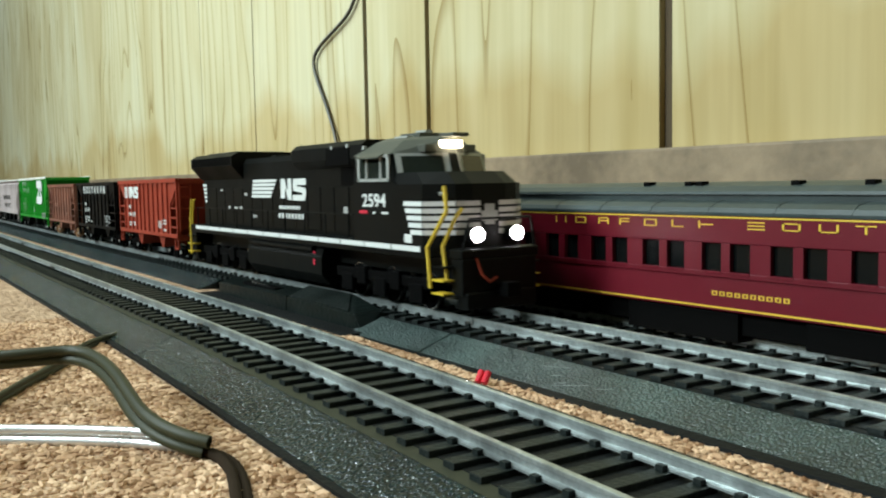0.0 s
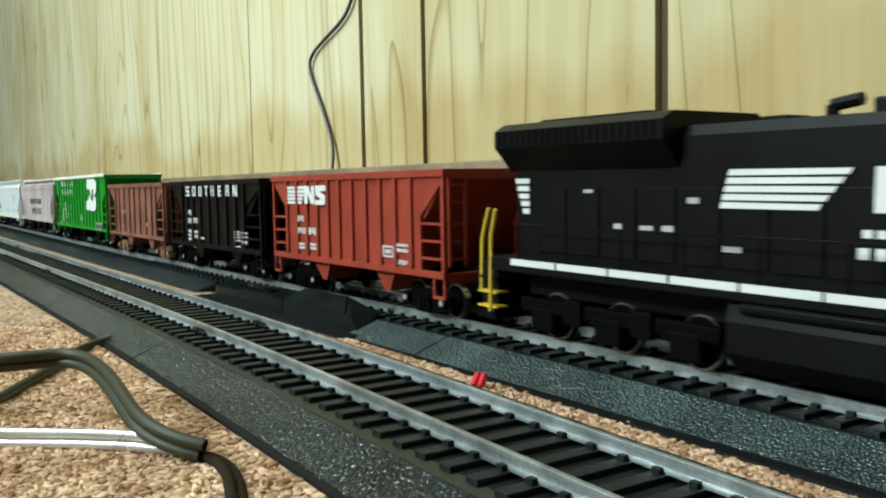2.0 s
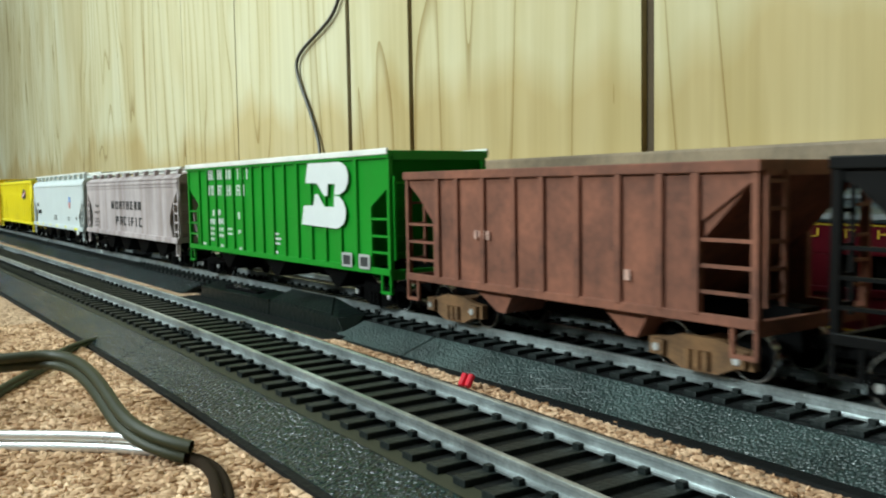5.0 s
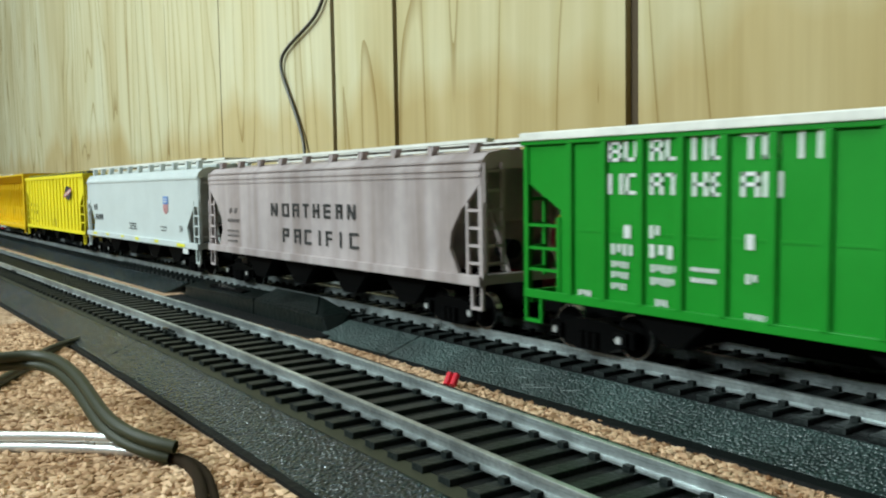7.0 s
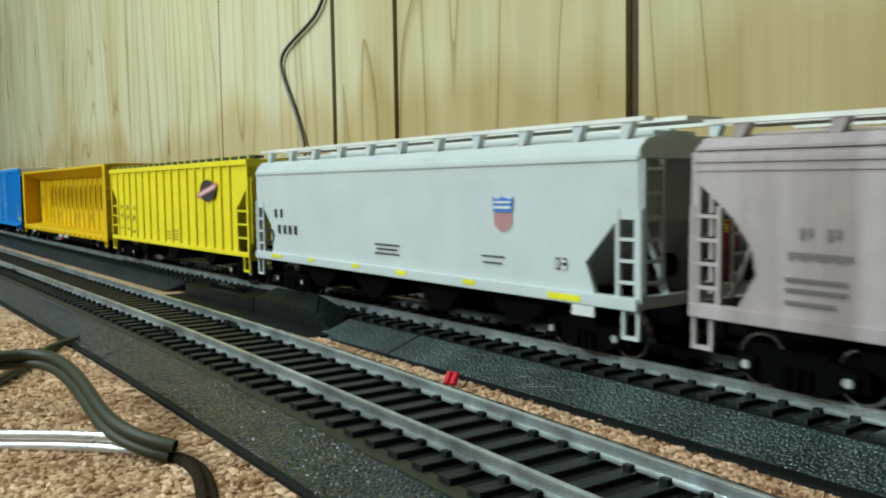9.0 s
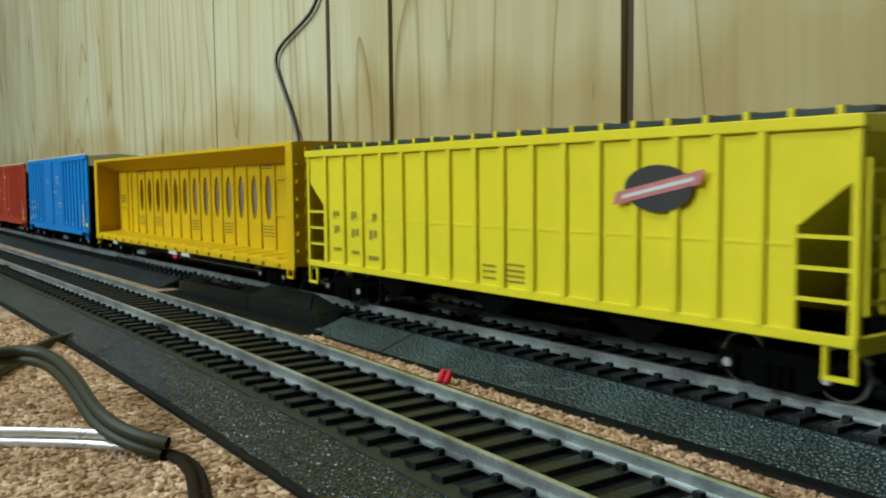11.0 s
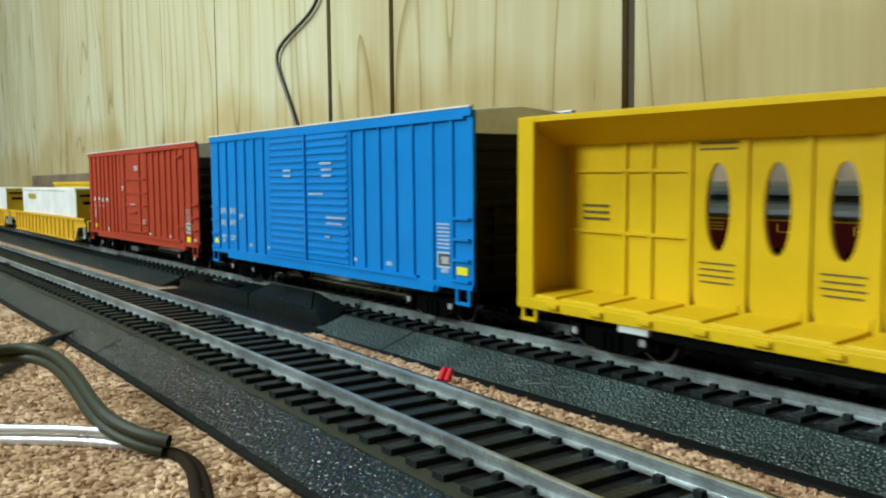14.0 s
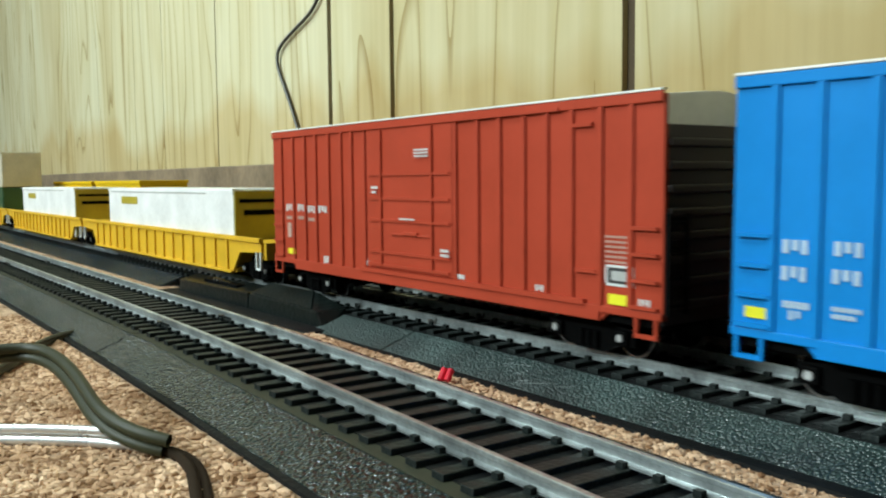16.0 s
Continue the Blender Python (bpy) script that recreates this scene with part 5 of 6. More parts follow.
print_rows(t, [(-33.3, -26.8, 29.1, 31.6), (-32.7, -26.7, 25, 27.6), (-24.2, -17.4, 25.2, 27.9), (-32.4, -27, 20.5, 22), (-32.4, -28, 18.6, 20), (-32, -28, 16.9, 18), (-23.1, -17.8, 20.6, 21.8), (-23.1, -17.8, 18.2, 19.8), (-15.4, -8.8, 18, 19), (30.5, 37.8, 19, 19.6), (30.5, 37.8, 22.7, 23.3), (30.5, 37.8, 20.4, 20.9), (30.5, 37.8, 21.6, 22.1), (39.4, 46.2, 22.4, 23.1), (39.4, 46.2, 20.8, 21.5), (39.5, 45.7, 18.3, 19.5), (30.9, 38.0, 16.5, 17.0)], M["white"], -18.3)

t = open_hopper("small weathered brown open hopper car, rusty and faded", -842.5, -723.5, "hop_brown", 45.4, 16, 42.6, 15, 32.6, [-43, -34, -22.5, -10, 0.5, 12.5, 25, 36.5, 45.5], [(-32, -20, -13, 8.8), (16, 25, 32, 8.8)], RUNGS, COAL)
print_rows(t, [(-26, -19, 27.6, 29.8), (24, 29.5, 20.4, 23.4)], M["faded"], -18.3)

t = open_hopper("long bright green ribbed hopper car with white letter blocks", -1033.4, -851.5, "green", 52.2, 16.2, 42, 12, 35.2, [-75.5, -65.3, -55, -44.9, -34.8, -24.6, -14.4, -4.4, 5.8, 16.2, 27.2, 38.2, 49, 59.8, 70.6], [(-62, -50, -38, 8), (-12, 0, 12, 8), (38, 50, 62, 8)], [21.3, 26.3, 31.6], COAL, name="long_hopper")
each("rim", M["silver"], t, (-91.4, 91.4, -19.1, -18.2, 51.0, 52.9), (-91.4, 91.4, 18.2, 19.1, 51.0, 52.9), bevel=0.3, label="bare metal top rim")
part("panel_seam", boxes((-79, 79, -17.75, -17.5, 30.7, 31.2)), M["green"], t)
GL = [(-64, -56, 45.7, 49.9), (-52.7, -45.5, 45.6, 50.1), (-42.4, -34.4, 45.5, 50.2), (-31.2, -23.6, 45.4, 50.2), (-20, -15.6, 45.3, 50), (-64, -55.2, 38.9, 43.2), (-52.7, -45.2, 38.9, 43.2), (-42.2, -34.4, 38.7, 43.2), (-31.4, -22.9, 38.7, 43.2)]
STEMS = [("lrtmb", "lrb"), ("lrtm", "lb"), ("lr", "ltb"), ("ct", "lrtb"), ("lr",), ("lr", "lrtb"), ("lrtm", "ct"), ("lrm", "ltmb"), ("lrtm", "lr")]
for (a, b, c, d), st in zip(GL, STEMS):
    w = (b - a - 0.7) / 2 if len(st) == 2 else b - a
    letter_blocks(t, [(a + k * (w + 0.7), w) for k in range(len(st))], c, d, st, M["white"], -17.8, 0.92)
print_rows(t, [(-59.8, -56.6, 29.9, 32.6), (-52.8, -49.6, 30.2, 32.8), (-63.2, -56.7, 26.3, 28.6), (-52.8, -46, 26.3, 29), (-63, -58, 23.6, 25), (-63, -58, 21.4, 22.8), (-63, -58.6, 19, 20.4), (-52.3, -45.4, 23.4, 25), (-52.3, -46, 20.8, 22.4), (-42.4, -35.7, 24.4, 25.2), (-42.4, -36.5, 22.3, 23.2), (-30.3, -27.3, 29.2, 32), (-30.1, -27.3, 23, 24.8), (-51.1, -47.7, 16.5, 18.1), (-30, -25.1, 16.4, 17.7), (-73, -68.8, 16.7, 18), (4, 10, 24, 24.8), (4, 12, 22.2, 23), (4, 11, 20.4, 21.2), (5, 9, 17, 18)], M["white"], -17.85)
flat_shape(t, [[(37.7, 49.8), (35.6, 43.1), (44.3, 42.9), (49.9, 38.6), (51.9, 38.6), (52.5, 42.7), (57.6, 42.6), (57, 39), (61, 39.2), (64.5, 40.5), (66.5, 43), (66.8, 45.5), (65.5, 48), (62.5, 49.4), (60, 49.7)], [(56.6, 35), (57, 38.6), (60, 38.5), (63, 37), (64.6, 34.5), (64.5, 31.5), (62.5, 29.3), (60, 28.3), (58, 27.9), (31.8, 28.7), (33.9, 35.3), (41.5, 35.4), (42.8, 39.3), (44.9, 39.3), (49.5, 35.1)]], M["white"], -18.7, "emblem", "large white block emblem")
decal(t, [(61.2, 68, 15.8, 20.4), (72.6, 79.4, 15.8, 20.4)], M["decal_grey"], -18.7, "data_frame")
decal(t, [(62.3, 66.9, 16.6, 19.6), (73.7, 78.3, 16.6, 19.6)], M["decal"], -18.8, "data_panel")

# covered hoppers ---------------------------------------------------------------
t = covered_hopper("weathered pinkish grey covered hopper car with black letter blocks", -1236.5, -1049.5, "mauve", 17.2, 45.2, 53.0, [(0.6, 41.5), (9, 34.5), (13.2, 29), (14, 24.5), (11, 19.4), (10, 17.6)], [-86 + 19.1 * k for k in range(10)], "mauve")
part("roof_seam", boxes((-93, 93, -18.2, -17.7, 43.2, 43.9), (-93, 93, -18.15, -17.7, 47.0, 47.5)), M["mauve"], t)
NPL = [(-31.2, 5.2), (-21.8, 5.2), (-13.5, 4.8), (-5.6, 4.2), (1.9, 4.4), (9.6, 4.3), (18, 4), (25.3, 5)]
NP2 = [(-21.9, 4.8), (-12.6, 4.8), (-4.7, 4.8), (5.5, 1.4), (10.7, 3.9), (20, 1.3), (26.3, 5.4)]


decal(t, [(NP2[0][0] + 3.7, NP2[0][0] + 4.8, 24.4, 26.9)], M["decal"], -18.25)
letter_blocks(t, NPL, 31, 35.7, ["lr", "lrtb", "lrtm", "ct", "lrm", "ltmb", "lrtm", "lr"], M["decal"], -18.2)
for x, w in (NPL[0], NPL[7]):
    flat_shape(t, [[(x + 0.2, 35.7), (x + 1.5, 35.7), (x + w - 0.2, 31), (x + w - 1.5, 31)]], M["decal"], -18.25, "letter_stroke")
letter_blocks(t, NP2, 21.9, 26.9, ["ltm", "lrtm", "ltb", "c", "ltm", "c", "ltb"], M["decal"], -18.2)
print_rows(t, [(-71, -68, 31.4, 33.4), (-66, -63, 31.4, 33.4), (-73, -61, 27.8, 29.2), (-73.5, -62, 24, 24.8), (-73.5, -62, 22.2, 23), (-73.5, -64, 20, 20.8)], M["mauve_ink"], -18.2)

t = covered_hopper("clean light grey covered hopper car with shield emblem", -1439.5, -1249.5, "lgrey", 16.4, 46.1, 54.8, [(0.6, 34), (6, 33.6), (15.5, 24), (13, 18), (12.6, 17)], [-88.5, -70.9, -53.3, -35.3, -17.2, 0.6, 19.3, 36.8, 55, 73.5, 88], "lgrey")
flat_shape(t, [[(47.8, 38.0), (49.0, 37.4), (51.6, 38.1), (54.2, 37.4), (55.4, 38.0), (55.2, 34.4), (48.0, 34.4)]], M["shield"], -18.2, "emblem", "blue and red shield emblem")
decal(t, [(48.4, 54.8, 36.5, 37.0), (48.4, 54.8, 35.2, 35.8)], M["white"], -18.32)
decal(t, [(48.1 + k * 1.22, 48.8 + k * 1.22, 29.6 + abs(k - 2.5) ** 2 * 0.22, 34.2) for k in range(6)], M["faint_pink"], -18.2, "emblem_stripe")
print_rows(t, [(-79, -75.8, 30.2, 33.2), (-74.2, -71.4, 30.2, 33.2), (-76.5, -73, 24.5, 27.6), (-72, -68.6, 24.5, 27.6), (-67.8, -64.4, 24.5, 27.6), (-63.4, -60, 24.5, 27.6), (-9, 4.4, 23.6, 24.1), (-8, 3.5, 22.3, 22.8), (-9, 4.4, 21, 21.5), (42.9, 52, 23.2, 23.6), (43.5, 51, 21.6, 22), (70.1, 74.5, 21.8, 24.5)], M["decal"], -18.2)
decal(t, [(70.7, 71.4, 22.2, 24.1), (72.2, 73.8, 22.2, 22.7), (72.2, 73.8, 23.5, 24.1)], M["white"], -18.35)
decal(t, [(68.4, 79, 15.2, 16.6), (36.2, 41.2, 15.7, 17), (4, 9.3, 15.7, 17), (-21.4, -17.2, 16, 17.2), (-51, -47, 16, 17.2), (-80.2, -71.9, 15.8, 17)], M["stripe"], -19.1, "reflector")
part("mud_plate", boxes((76.3, 83, -19.0, -18.6, 12.3, 14.6)), M["white"], t)

# lemon yellow hopper ---------------------------------------------------------------
t = open_hopper("long lemon yellow ribbed hopper car with dark round emblem", -1638.5, -1447.5, "lemon", 52, 15.6, 42.4, 12, 33, [-82.5, -71.3, -60.3, -49.2, -37.9, -26.8, -15.6, -4.4, 6.4, 17, 27.6, 38, 48.4, 58.5, 68, 77.5], [(-60, -48, -36, 8), (-14, -2, 10, 8), (34, 46, 58, 8)], [21.4, 26.7, 32], COAL, name="long_hopper")
part("panel_seam", boxes((-83, 83, -17.75, -17.5, 30.2, 30.7)), M["lemon"], t)
each("running_board", M["roofgrey"], t, (-96, 96, -15, -11, 52.4, 53.4), (-96, 96, 11, 15, 52.4, 53.4), label="grey running board along the rim")
copies("bracket", boxes((-0.6, 0.6, -15.2, -10.6, 52.2, 53.75)), M["lemon"], t, [(x, 0, 0) for x in xs_range(-90, 90, 9)])
print_rows(t, [(-78.5, -74.2, 30.2, 32.6), (-67, -63.3, 30, 32.6), (-54.6, -51.6, 29.8, 32.3), (-77.8, -74.2, 25.4, 28), (-67, -62, 24.6, 27.3), (-56.5, -51.4, 24.4, 27.3), (-78.4, -73, 20, 21), (-67, -62, 19.6, 20.6), (-57, -51, 18.4, 19.6), (-1.8, 3.4, 20.6, 21.1), (-1.8, 3.4, 19.2, 19.7), (-1.8, 3.4, 17.6, 18.1), (7.4, 14, 21.4, 21.9), (7.4, 14, 20, 20.5), (7.4, 14, 18.7, 19.2), (7.4, 14, 17.4, 17.9)], M["ochre_ink"], -17.85)
flat_shape(t, [[(54.5 + 8.5 * math.cos(a), 40 + 4.6 * math.sin(a)) for a in [math.pi * k / 12 for k in range(24)]]], M["decal"], -18.7, "emblem", "dark round emblem with a red bar")
flat_shape(t, [[(43, 36.5), (44, 39.2), (66, 43.6), (65, 40.8)]], M["shield_red"], -18.85, "emblem_bar")
flat_shape(t, [[(45.5, 37.8), (45.8, 38.6), (63.8, 42.2), (63.5, 41.4)]], M["white"], -18.95, "emblem_bar")

# centerbeam flatcar ---------------------------------------------------------------
def centerbeam():
    t = rolling("centerbeam_flatcar", "empty amber yellow centerbeam flatcar with oval openings", "flatcar", -1904.5, -1649)
    A, L = M["amber"], 127.7
    PY = 5.8
    part("deck", boxes((-L, L, -18, 18, 12.4, 14.2), bevel=0.3), A, t)
    each("side_sill", A, t, (-L, L, -18.3, -17.4, 11.2, 13.6), (-L, L, 17.4, 18.3, 11.2, 13.6), bevel=0.25)
    each("lower_sill", M["near_black"], t, (-L + 40, L - 40, -16.6, -15, 8.8, 11.4), (-L + 40, L - 40, 15, 16.6, 8.8, 11.4), bevel=0.25, label="black lower sill")
    # deck risers with sloped tops
    riser = prism_x(bmesh.new(), [(-17.6, 14.2), (-PY, 14.2), (-PY, 15.4), (-7.5, 15.2), (-17.4, 14.6)], -5.8, 5.6)
    copies("riser", riser, A, t, [(-80.6 + 13.45 * k, 0, 0) for k in range(-3, 16)])
    copies("tie_down", boxes((-1.8, 1.8, -19.2, -18.2, 12.0, 13.2), bevel=0.3), A, t, [(x, 0, 0) for x in xs_range(-115, 115, 13.45)])
    # centre partition with ovals cut through
    ov = [-80.6 + 13.45 * k for k in range(13)]
    for y in (-PY,):
        bm = bmesh.new()
        z0, z1, cz, ra, rb = 14.2, 54.0, 35.7, 2.95, 9.0
        edges_x = [-93.5] + [o + 13.45 / 2 for o in ov]
        edges_x[0] = ov[0] - 13.45 / 2
        for k, o in enumerate(ov):
            x0, x1 = o - 13.45 / 2, o + 13.45 / 2
            ring_i, ring_o = [], []
            N = 28
            for i in range(N):
                a = 2 * math.pi * i / N
                c, s = math.cos(a), math.sin(a)
                ring_i.append(bm.verts.new((o + ra * c, y, cz + rb * s)))
                q = 1 / max(abs(c) / (13.45 / 2), abs(s) / (z1 - cz if s > 0 else cz - z0), 1e-6)
                ring_o.append(bm.verts.new((o + q * c, y, cz + q * s)))
            for i in range(N):
                j = (i + 1) % N
                bm.faces.new((ring_i[i], ring_i[j], ring_o[j], ring_o[i]))
            for cx, czz in ((x0, z0), (x1, z0), (x1, z1), (x0, z1)):
                near_v = sorted(ring_o, key=lambda v: (v.co.x - cx) ** 2 + (v.co.z - czz) ** 2)[:2]
                if (near_v[0].co - Vector((cx, y, czz))).length > 0.01:
                    try:
                        bm.faces.new((near_v[0], bm.verts.new((cx, y, czz)), near_v[1]))
                    except ValueError:
                        pass
            d = 1.0 if y < 0 else -1.0
        bmesh.ops.remove_doubles(bm, verts=bm.verts[:], dist=0.02)
        g = bmesh.ops.extrude_face_region(bm, geom=bm.faces[:])
        bmesh.ops.translate(bm, verts=[v for v in g["geom"] if isinstance(v, bmesh.types.BMVert)], vec=(0, 1.0 if y < 0 else -1.0, 0))
        bmesh.ops.recalc_face_normals(bm, faces=bm.faces)
        part("partition", bm, A, t, "partition pierced by thirteen oval openings")
        e = ov[-1] + 13.45 / 2
        s = -1 if y < 0 else 1
        ya, yb = sorted((y, y - s * 1.0))
        each("end_panel", A, t, (e, L - 4, ya, yb, 14.2, 54), (-L + 4, -e, ya, yb, 14.2, 54))
        yo, yp = sorted((y, y + s * 0.7))
        strip = [(x0 - 0.7, x0 + 0.7, yo, yp, 14.2, 50) for x0 in [o - 13.45 / 2 for o in ov] + [e]]
        for b in strip:
            part("partition_post", boxes(b, bevel=0.2), A, t)
        for q in (-1, 1):
            part("panel_brace", boxes(*[(min(q * a, q * b), max(q * a, q * b), yo, yp, c, d) for a, b, c, d in ((e, L - 5, 42.8, 43.5), (e, L - 5, 28.9, 29.6), (97, 98, 14.2, 50), (104.5, 105.5, 14.2, 50))]), A, t)
    top = prism_x(bmesh.new(), [(-18, 54.4), (-18, 55.5), (-15, 56), (15, 56), (18, 55.5), (18, 54.4), (PY, 49.2), (-PY - 0.5, 49.2)], -L, L)
    part("top_chord", top, A, t)
    for q in (-1, 1):
        x0, x1 = sorted((q * L, q * (L - 1.6)))
        part("end_wall", boxes((x0, x1, -17.6, 17.6, 13, 55)), A, t)
        each("end_lip", A, t, (min(q * L, q * (L - 5.5)), max(q * L, q * (L - 5.5)), -18.2, -17.0, 13, 55.6), (min(q * L, q * (L - 5.5)), max(q * L, q * (L - 5.5)), 17.0, 18.2, 13, 55.6), bevel=0.3)
        copies("end_rib", boxes((-0.8, 0.8, -0.8, 0.8, 14, 54)), A, t, [(q * (L + 0.5), y, 0) for y in (-13, -6, 6, 13)])
        copies("end_rib", boxes((-0.6, 0.6, -17, 17, -0.6, 0.6)), A, t, [(q * (L + 0.5), 0, z) for z in (18, 24, 30, 36, 42, 48)])
        stirrup(t, q * (L - 4), A, 12, 8.6, 2.6)
        truck(t, q * (L - 26))
        coupler(t, q * L, q)
    decal(t, [(-118, -110, z, z + 0.5) for z in (35, 33.5, 32)], M["decal_brown"], -6.1)
    stencils = []
    for c, w, z in ((80.6, 5.2, 24.4), (40.2, 4.4, 24.2), (-0.2, 4.6, 24.2), (-53.6, 4.4, 24.2), (-80.6, 4.4, 24.2)):
        stencils += [(c - w + 0.5 * (k % 2), c + w - 0.5 * (k % 2), z - k * 1.3, z - k * 1.3 + 0.32) for k in range(4)]
    stencils += [(c - 4.5, c + 4.5, 48.4 - k * 1.2, 48.8 - k * 1.2) for c in (80.6, -80.6) for k in range(2)]
    decal(t, stencils, M["decal_brown"], -PY - 0.1)
    each("plate", M["white"], t, (-4.5, 6.5, -17.6, -16.5, 9.4, 11.2), (12.5, 23, -17.6, -16.5, 9.4, 11.2), (-96, -88, -17.6, -16.5, 9.6, 11.2), label="white stencil plate")
    part("valve", rods([(1, -16.8, 8.2), (6, -16.8, 8.2)], 0.9, 10), M["pink"], t, "red valve under the deck")
    part("centre_sill", boxes((-L + 1, L - 1, -4, 4, 8, 12.4)), M["near_black"], t)
    return t


centerbeam()

# boxcars ---------------------------------------------------------------
def blue_doors(t, mt):
    for a, b in ((-30.5, -2.6), (-1.8, 26.2)):
        d = part("door", boxes((a, b, -18.1, -17.3, 15.4, 57.0), bevel=0.2), mt, t)
        n = 17
        copies("door_rib", boxes((a + 0.6, b - 0.6, -18.55, -18.0, -0.45, 0.45), bevel=0.2), mt, d, [(0, 0, 17.6 + k * 2.35) for k in range(n)])
    part("door_post", boxes((-2.6, -1.6, -18.9, -18.0, 15, 57), bevel=0.2), mt, t)
    part("door_rail", boxes((-34, 64, -18.4, -17.4, 14.2, 15.2), (-33, 86, -18.4, -17.4, 56.8, 57.6)), mt, t)


t = boxcar("bright blue ribbed boxcar with double ribbed doors", -2099.5, -1922.2, "blue", 59.6, [-80.5, -72, -62.6, -54, -45.2, -37, -31.6, 27.4, 35, 44, 52.6, 61.5, 71, 80], 0, blue_doors)
print_rows(t, [(-78.5, -73.2, 28.6, 31), (-69, -63.7, 28.8, 31.2), (-78.6, -73.4, 23.9, 26.4), (-69.2, -63.8, 24.2, 26.6), (-59.8, -56, 27, 29.2), (-78.2, -73, 19.2, 20.4), (-77, -74.4, 17.2, 18.8), (-69.1, -63.8, 19.6, 20.4), (-69.1, -64.8, 18.4, 19.2), (-50.5, -47.6, 16.7, 18.1), (-34.4, -30.6, 16.8, 18), (27.4, 30.5, 16.7, 17.8), (47.3, 50.4, 16.7, 17.9), (74.8, 78, 16.8, 17.9)] + [(73, 79.7, 23.2 + k * 1.05, 23.7 + k * 1.05) for k in range(7)], M["pale_blue"], -17.6)
print_rows(t, [(-18.2, -12.4, 44.8, 45.5), (-18.2, -12.4, 42.9, 43.6), (8.8, 16.7, 46.7, 47.5), (9.8, 16.7, 44.7, 45.4), (10.3, 16.7, 42.8, 43.5), (0.6, 11, 36.9, 37.6), (12.9, 25.4, 29.4, 30.1), (12.9, 23, 27.5, 28.1), (12, 15, 23, 23.9)], M["pale_blue"], -18.65)
decal(t, [(73, 80.5, 18.1, 18.6), (73, 80.5, 21.9, 22.4), (73, 73.5, 18.1, 22.4), (80, 80.5, 18.1, 22.4)], M["pale_blue"], -17.62, "data_frame")
decal(t, [(73.6, 79.8, 18.7, 21.8)], M["decal"], -17.6, "data_panel")
decal(t, [(75, 78.4, 19.2, 21.2)], M["decal_grey"], -17.72, "data_panel")
decal(t, [(81.9, 86.6, 16.8, 18.9), (-85.6, -81, 16.6, 18.6)], M["stripe"], -17.75, "reflector")


def red_doors(t, mt):
    d = part("door", boxes((-23.5, 19.6, -18.0, -17.3, 15.8, 56.6), bevel=0.2), mt, t)
    copies("door_bar", boxes((-21.6, 18.6, -18.45, -17.9, -0.4, 0.4)), mt, d, [(0, 0, z) for z in (16.8, 20.6, 29.9, 36.2, 43.2)])
    copies("door_post", boxes((-0.5, 0.5, -18.6, -17.9, 16.5, 56)), mt, d, [(x, 0, 0) for x in (-15.2, 10.6)])
    part("door_latch", boxes((-3, 4, -18.8, -18, 26, 27), (-10, 10, -18.5, -18, 25.8, 26.4), bevel=0.2), mt, d)
    part("door_rail", boxes((-28, 68, -18.5, -17.4, 14.2, 15.4), (-28, 60, -18.5, -17.4, 56.4, 57.2)), mt, t)
    each("side_bracket", mt, t, (63.8, 70, -18.2, -17.3, 52.6, 53.4), (65, 71.4, -18.2, -17.3, 21.2, 22))


t = boxcar("oxide red ribbed boxcar with one plug door", -2293.8, -2115.4, "box_red", 58.6, [-82.2, -73.2, -64.4, -56.6, -47.7, -39.6, -33, -25.2, 20.6, 29.9, 38.6, 47.5, 55.4, 63.5, 72.2, 80.8], 0, red_doors)
print_rows(t, [(-79.2, -73.2, 31.1, 33.5), (-70.3, -65.4, 31.2, 33.6), (-62.8, -57.3, 30.8, 33.2), (-55.1, -49, 31, 33.3), (-52, -48.4, 14.2, 17), (-24.5, -21.5, 16, 17.6), (21.3, 24.3, 15.8, 17), (51.5, 54.6, 15.6, 17.1), (83.1, 86.4, 15.5, 16.9)], M["white"], -17.6)
print_rows(t, [(-79, -73, 28.2, 29.4), (-70.3, -65.8, 28.4, 29.6), (-62.8, -57.6, 28, 29.2), (-78.6, -73.6, 22, 27)] + [(73.6, 80, 23.8 + k * 1.05, 24.3 + k * 1.05) for k in range(6)], M["faded"], -17.6)
print_rows(t, [(2.9, 9.8, 47.7, 48.2), (2.9, 9.8, 48.6, 49.1), (2.9, 9.8, 49.4, 49.9), (-19.8, -16, 39, 39.8), (-19.6, -17, 37.7, 38.4), (-4.7, 2.8, 30.3, 30.8), (15.1, 19, 22.4, 23.2), (15.1, 19, 21.2, 21.9)], M["white"], -18.7)
decal(t, [(73.8, 81.7, 19, 19.5), (73.8, 81.7, 22.9, 23.4), (73.8, 74.3, 19, 23.4), (81.2, 81.7, 19, 23.4)], M["white"], -17.62, "data_frame")
decal(t, [(74.4, 81.1, 19.6, 22.8)], M["decal"], -17.6, "data_panel")
decal(t, [(75.6, 79.8, 20.2, 22.2)], M["decal_grey"], -17.72, "data_panel")
decal(t, [(74.8, 81.4, 15.1, 17.3), (-77.7, -72.2, 16.2, 18.2)], M["stripe"], -17.75, "reflector")

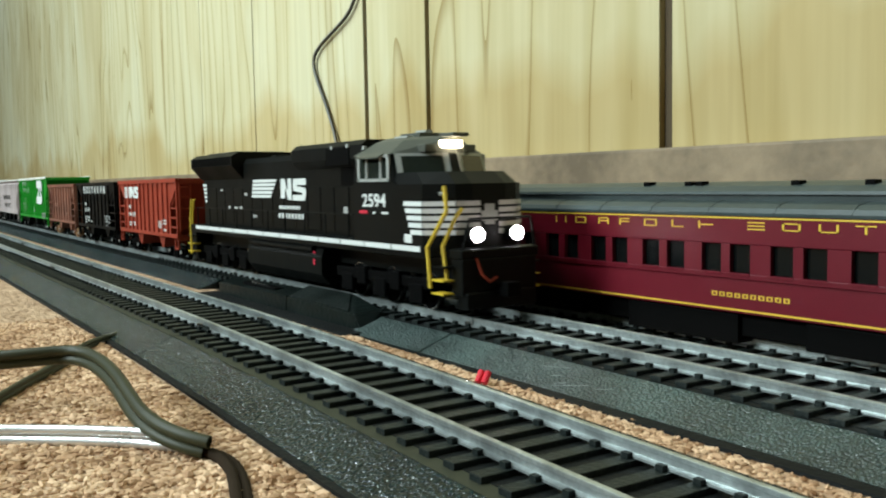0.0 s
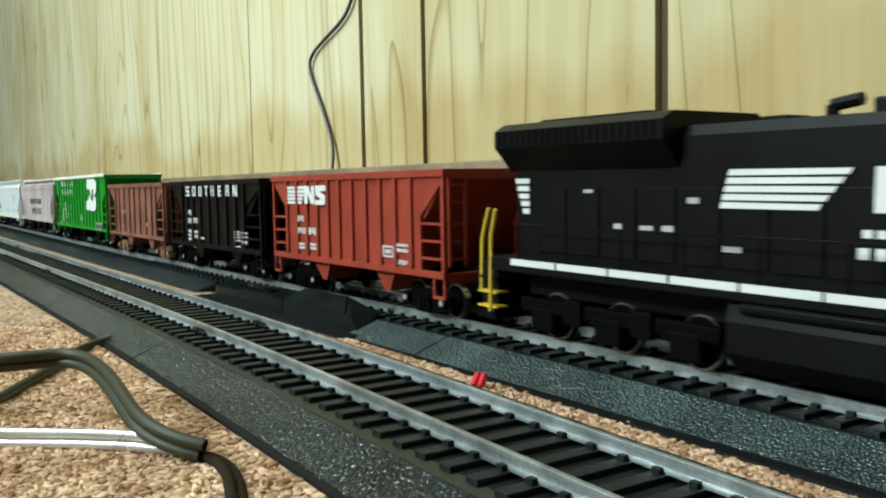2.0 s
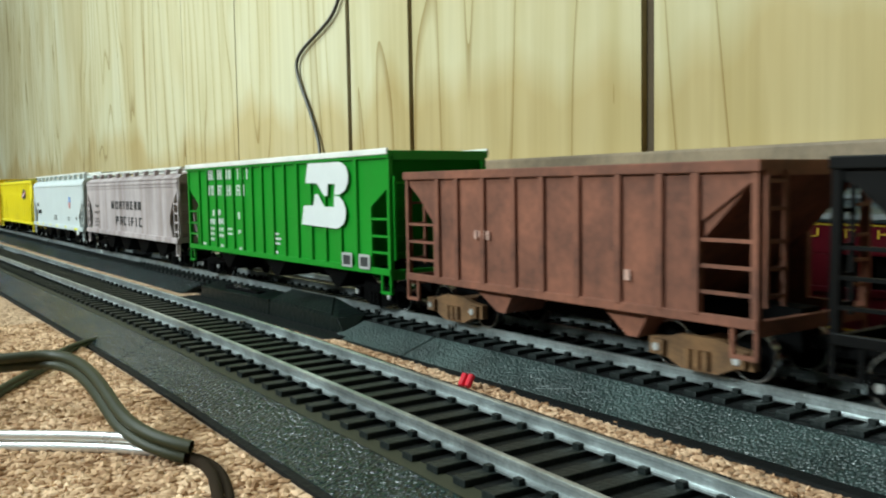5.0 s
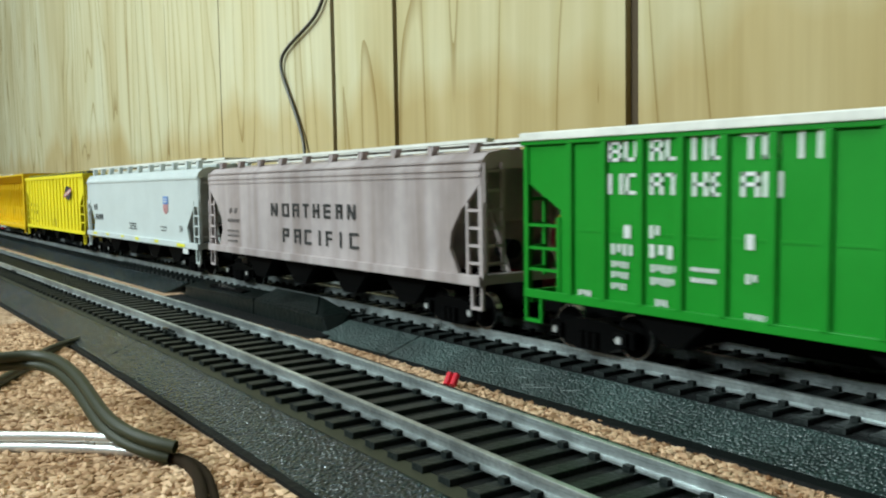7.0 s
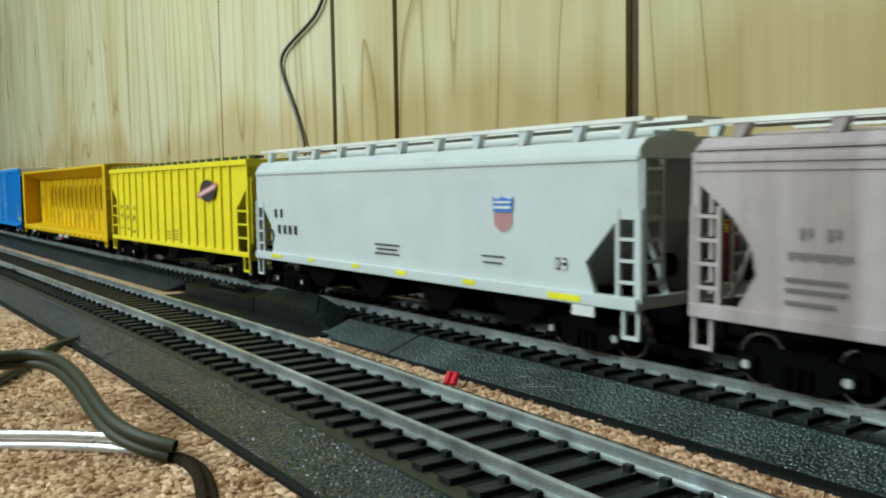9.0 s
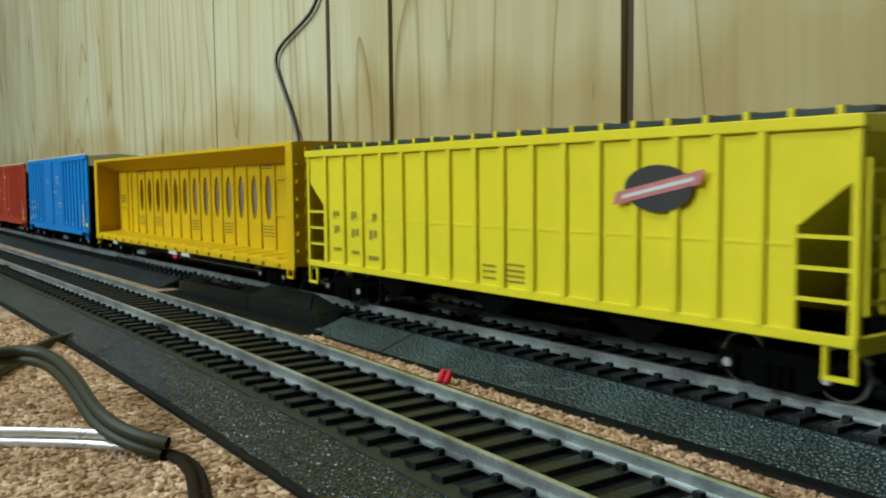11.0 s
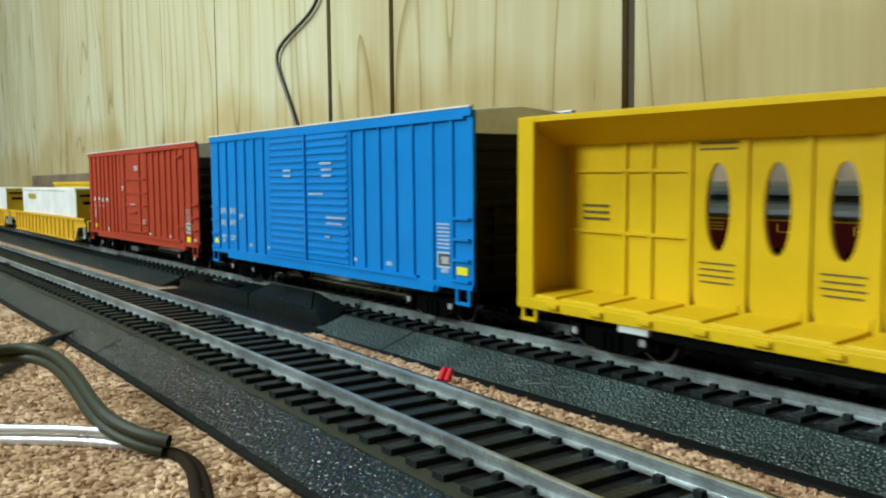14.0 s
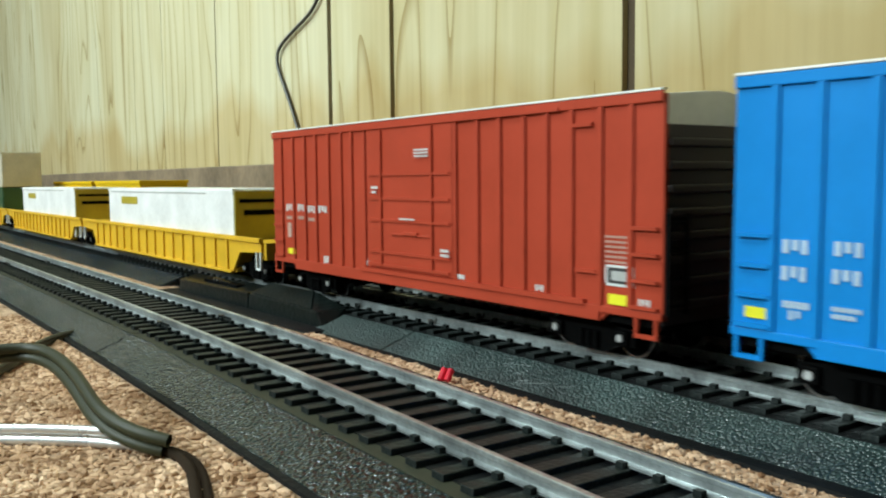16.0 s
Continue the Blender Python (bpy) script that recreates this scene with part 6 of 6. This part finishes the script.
# well cars with containers ---------------------------------------------------------------
def well_car(label, rear, front, first):
    t = rolling("well_car", label, "well car", rear, front)
    L, A = (front - rear) / 2, M["amber_dark"]
    out = [(-L + 2, 19), (-L + 2, 15), (-L + 22, 14), (-L + 30, 5.5), (L - 30, 5.5), (L - 22, 14), (L - 2, 15), (L - 2, 19)]
    for s in (-1, 1):
        part("side_sill", prism_y(bmesh.new(), out, min(s * 17.6, s * 16.6), max(s * 17.6, s * 16.6)), A, t)
    each("top_rail", A, t, (-L + 2, L - 2, -18.5, -16.6, 18.4, 20.2), (-L + 2, L - 2, 16.6, 18.5, 18.4, 20.2), (-L + 30, L - 30, -18.4, -17, 5.2, 6.4), bevel=0.3)
    copies("rib", boxes((-0.7, 0.7, -18.4, -17.4, 6, 19)), A, t, [(x, 0, 0) for x in xs_range(-L + 34, L - 34, 13)])
    part("well_floor", boxes((-L + 28, L - 28, -16.6, 16.6, 5.6, 7.4)), A, t)
    for s in (-1, 1):
        part("end_deck", boxes((min(s * L, s * (L - 28)), max(s * L, s * (L - 28)), -14, 14, 15.5, 18), (min(s * L, s * (L - 3)), max(s * L, s * (L - 3)), -16.5, 16.5, 12, 18.5), bevel=0.3), A, t)
        stirrup(t, s * (L - 4), M["white"], 15, 8.6, 2.2)
        truck(t, s * (L - 15))
        coupler(t, s * L, s)
    return t


def container_on(rear, front, x0, x1, z0=7.5, m="cont", em="olive_yellow", label="white container with yellow ends, riding in a well car"):
    """The box rides in its well, keyed with the same steps."""
    t = rolling("shipping_container", label, "container", rear, front)
    z1 = z0 + 30.7
    part("body", boxes((x0, x1, -16.3, 16.3, z0, z1), bevel=0.4), M[m], t)
    each("end_door", M[em], t, (x1, x1 + 0.7, -15.8, 15.8, z0 + 0.5, z1 - 0.6), (x0 - 0.7, x0, -15.8, 15.8, z0 + 0.5, z1 - 0.6), label="container end")
    each("corner_casting", M[m], t, *[(x - 1.2, x + 1.2, s * 15.3 - 1.3, s * 15.3 + 1.3, z - 1, z + 1) for x in (x0 + 1, x1 - 1) for s in (-1, 1) for z in (z0 + 1.1, z1 - 0.7)])
    part("roof_panel", boxes((x0 + 2, x1 - 2, -15, 15, z1 - 0.1, z1 + 0.4)), M["silver"] if m == "cont" else M[m], t)
    if m == "cont":
        decal(t, [(x0 + 24, x0 + 52, 30.4, 34.2)], M["olive_yellow"], -16.45, "label_patch")
        decal(t, [(x0 + 4, x1 - 30, 36.4, 36.9)], M["decal_grey"], -16.4, "top_line")
        part("end_bar", boxes((x1 + 0.6, x1 + 1.2, -14, 14, 33, 34.4), (x1 + 0.6, x1 + 1.1, -12, 8, 28, 30)), M["near_black"], t)
    return t


well_car("yellow articulated well car carrying a white container", -2567, -2304, True)
container_on(-2567, -2304, -76.5, 101)
well_car("yellow articulated well car carrying a white container", -2832, -2569, False)
container_on(-2832, -2569, -66.5, 108.5)
well_car("yellow articulated well car with two stacked containers", -3097, -2834, False)
container_on(-3097, -2834, -76.5, 101, m="dark_green", em="dark_green", label="dark green container at the bottom of a stack")
container_on(-3097, -2834, -76.5, 101, z0=38.7, m="beige", em="beige", label="pale beige container stacked on a green one")



def at_path(x):
    return Vector((x, FD + bend(x), rise(x, FD)))


def car_pose(rear, front, s):
    a, b = at_path(rear + s + 20), at_path(front + s - 20)
    mid = (a + b) / 2
    d = b - a
    yaw = math.degrees(math.atan2(d.y, d.x))
    pitch = -math.degrees(math.atan2(d.z, d.x))
    return pose(mid.x * MM, mid.y * MM, mid.z * MM, 0, pitch, yaw)


def motions():
    for t, rear, front in TRAIN:
        walk(t, [(k * 0.5, car_pose(rear, front, travel(k * 0.5))) for k in range(33)])


motions()
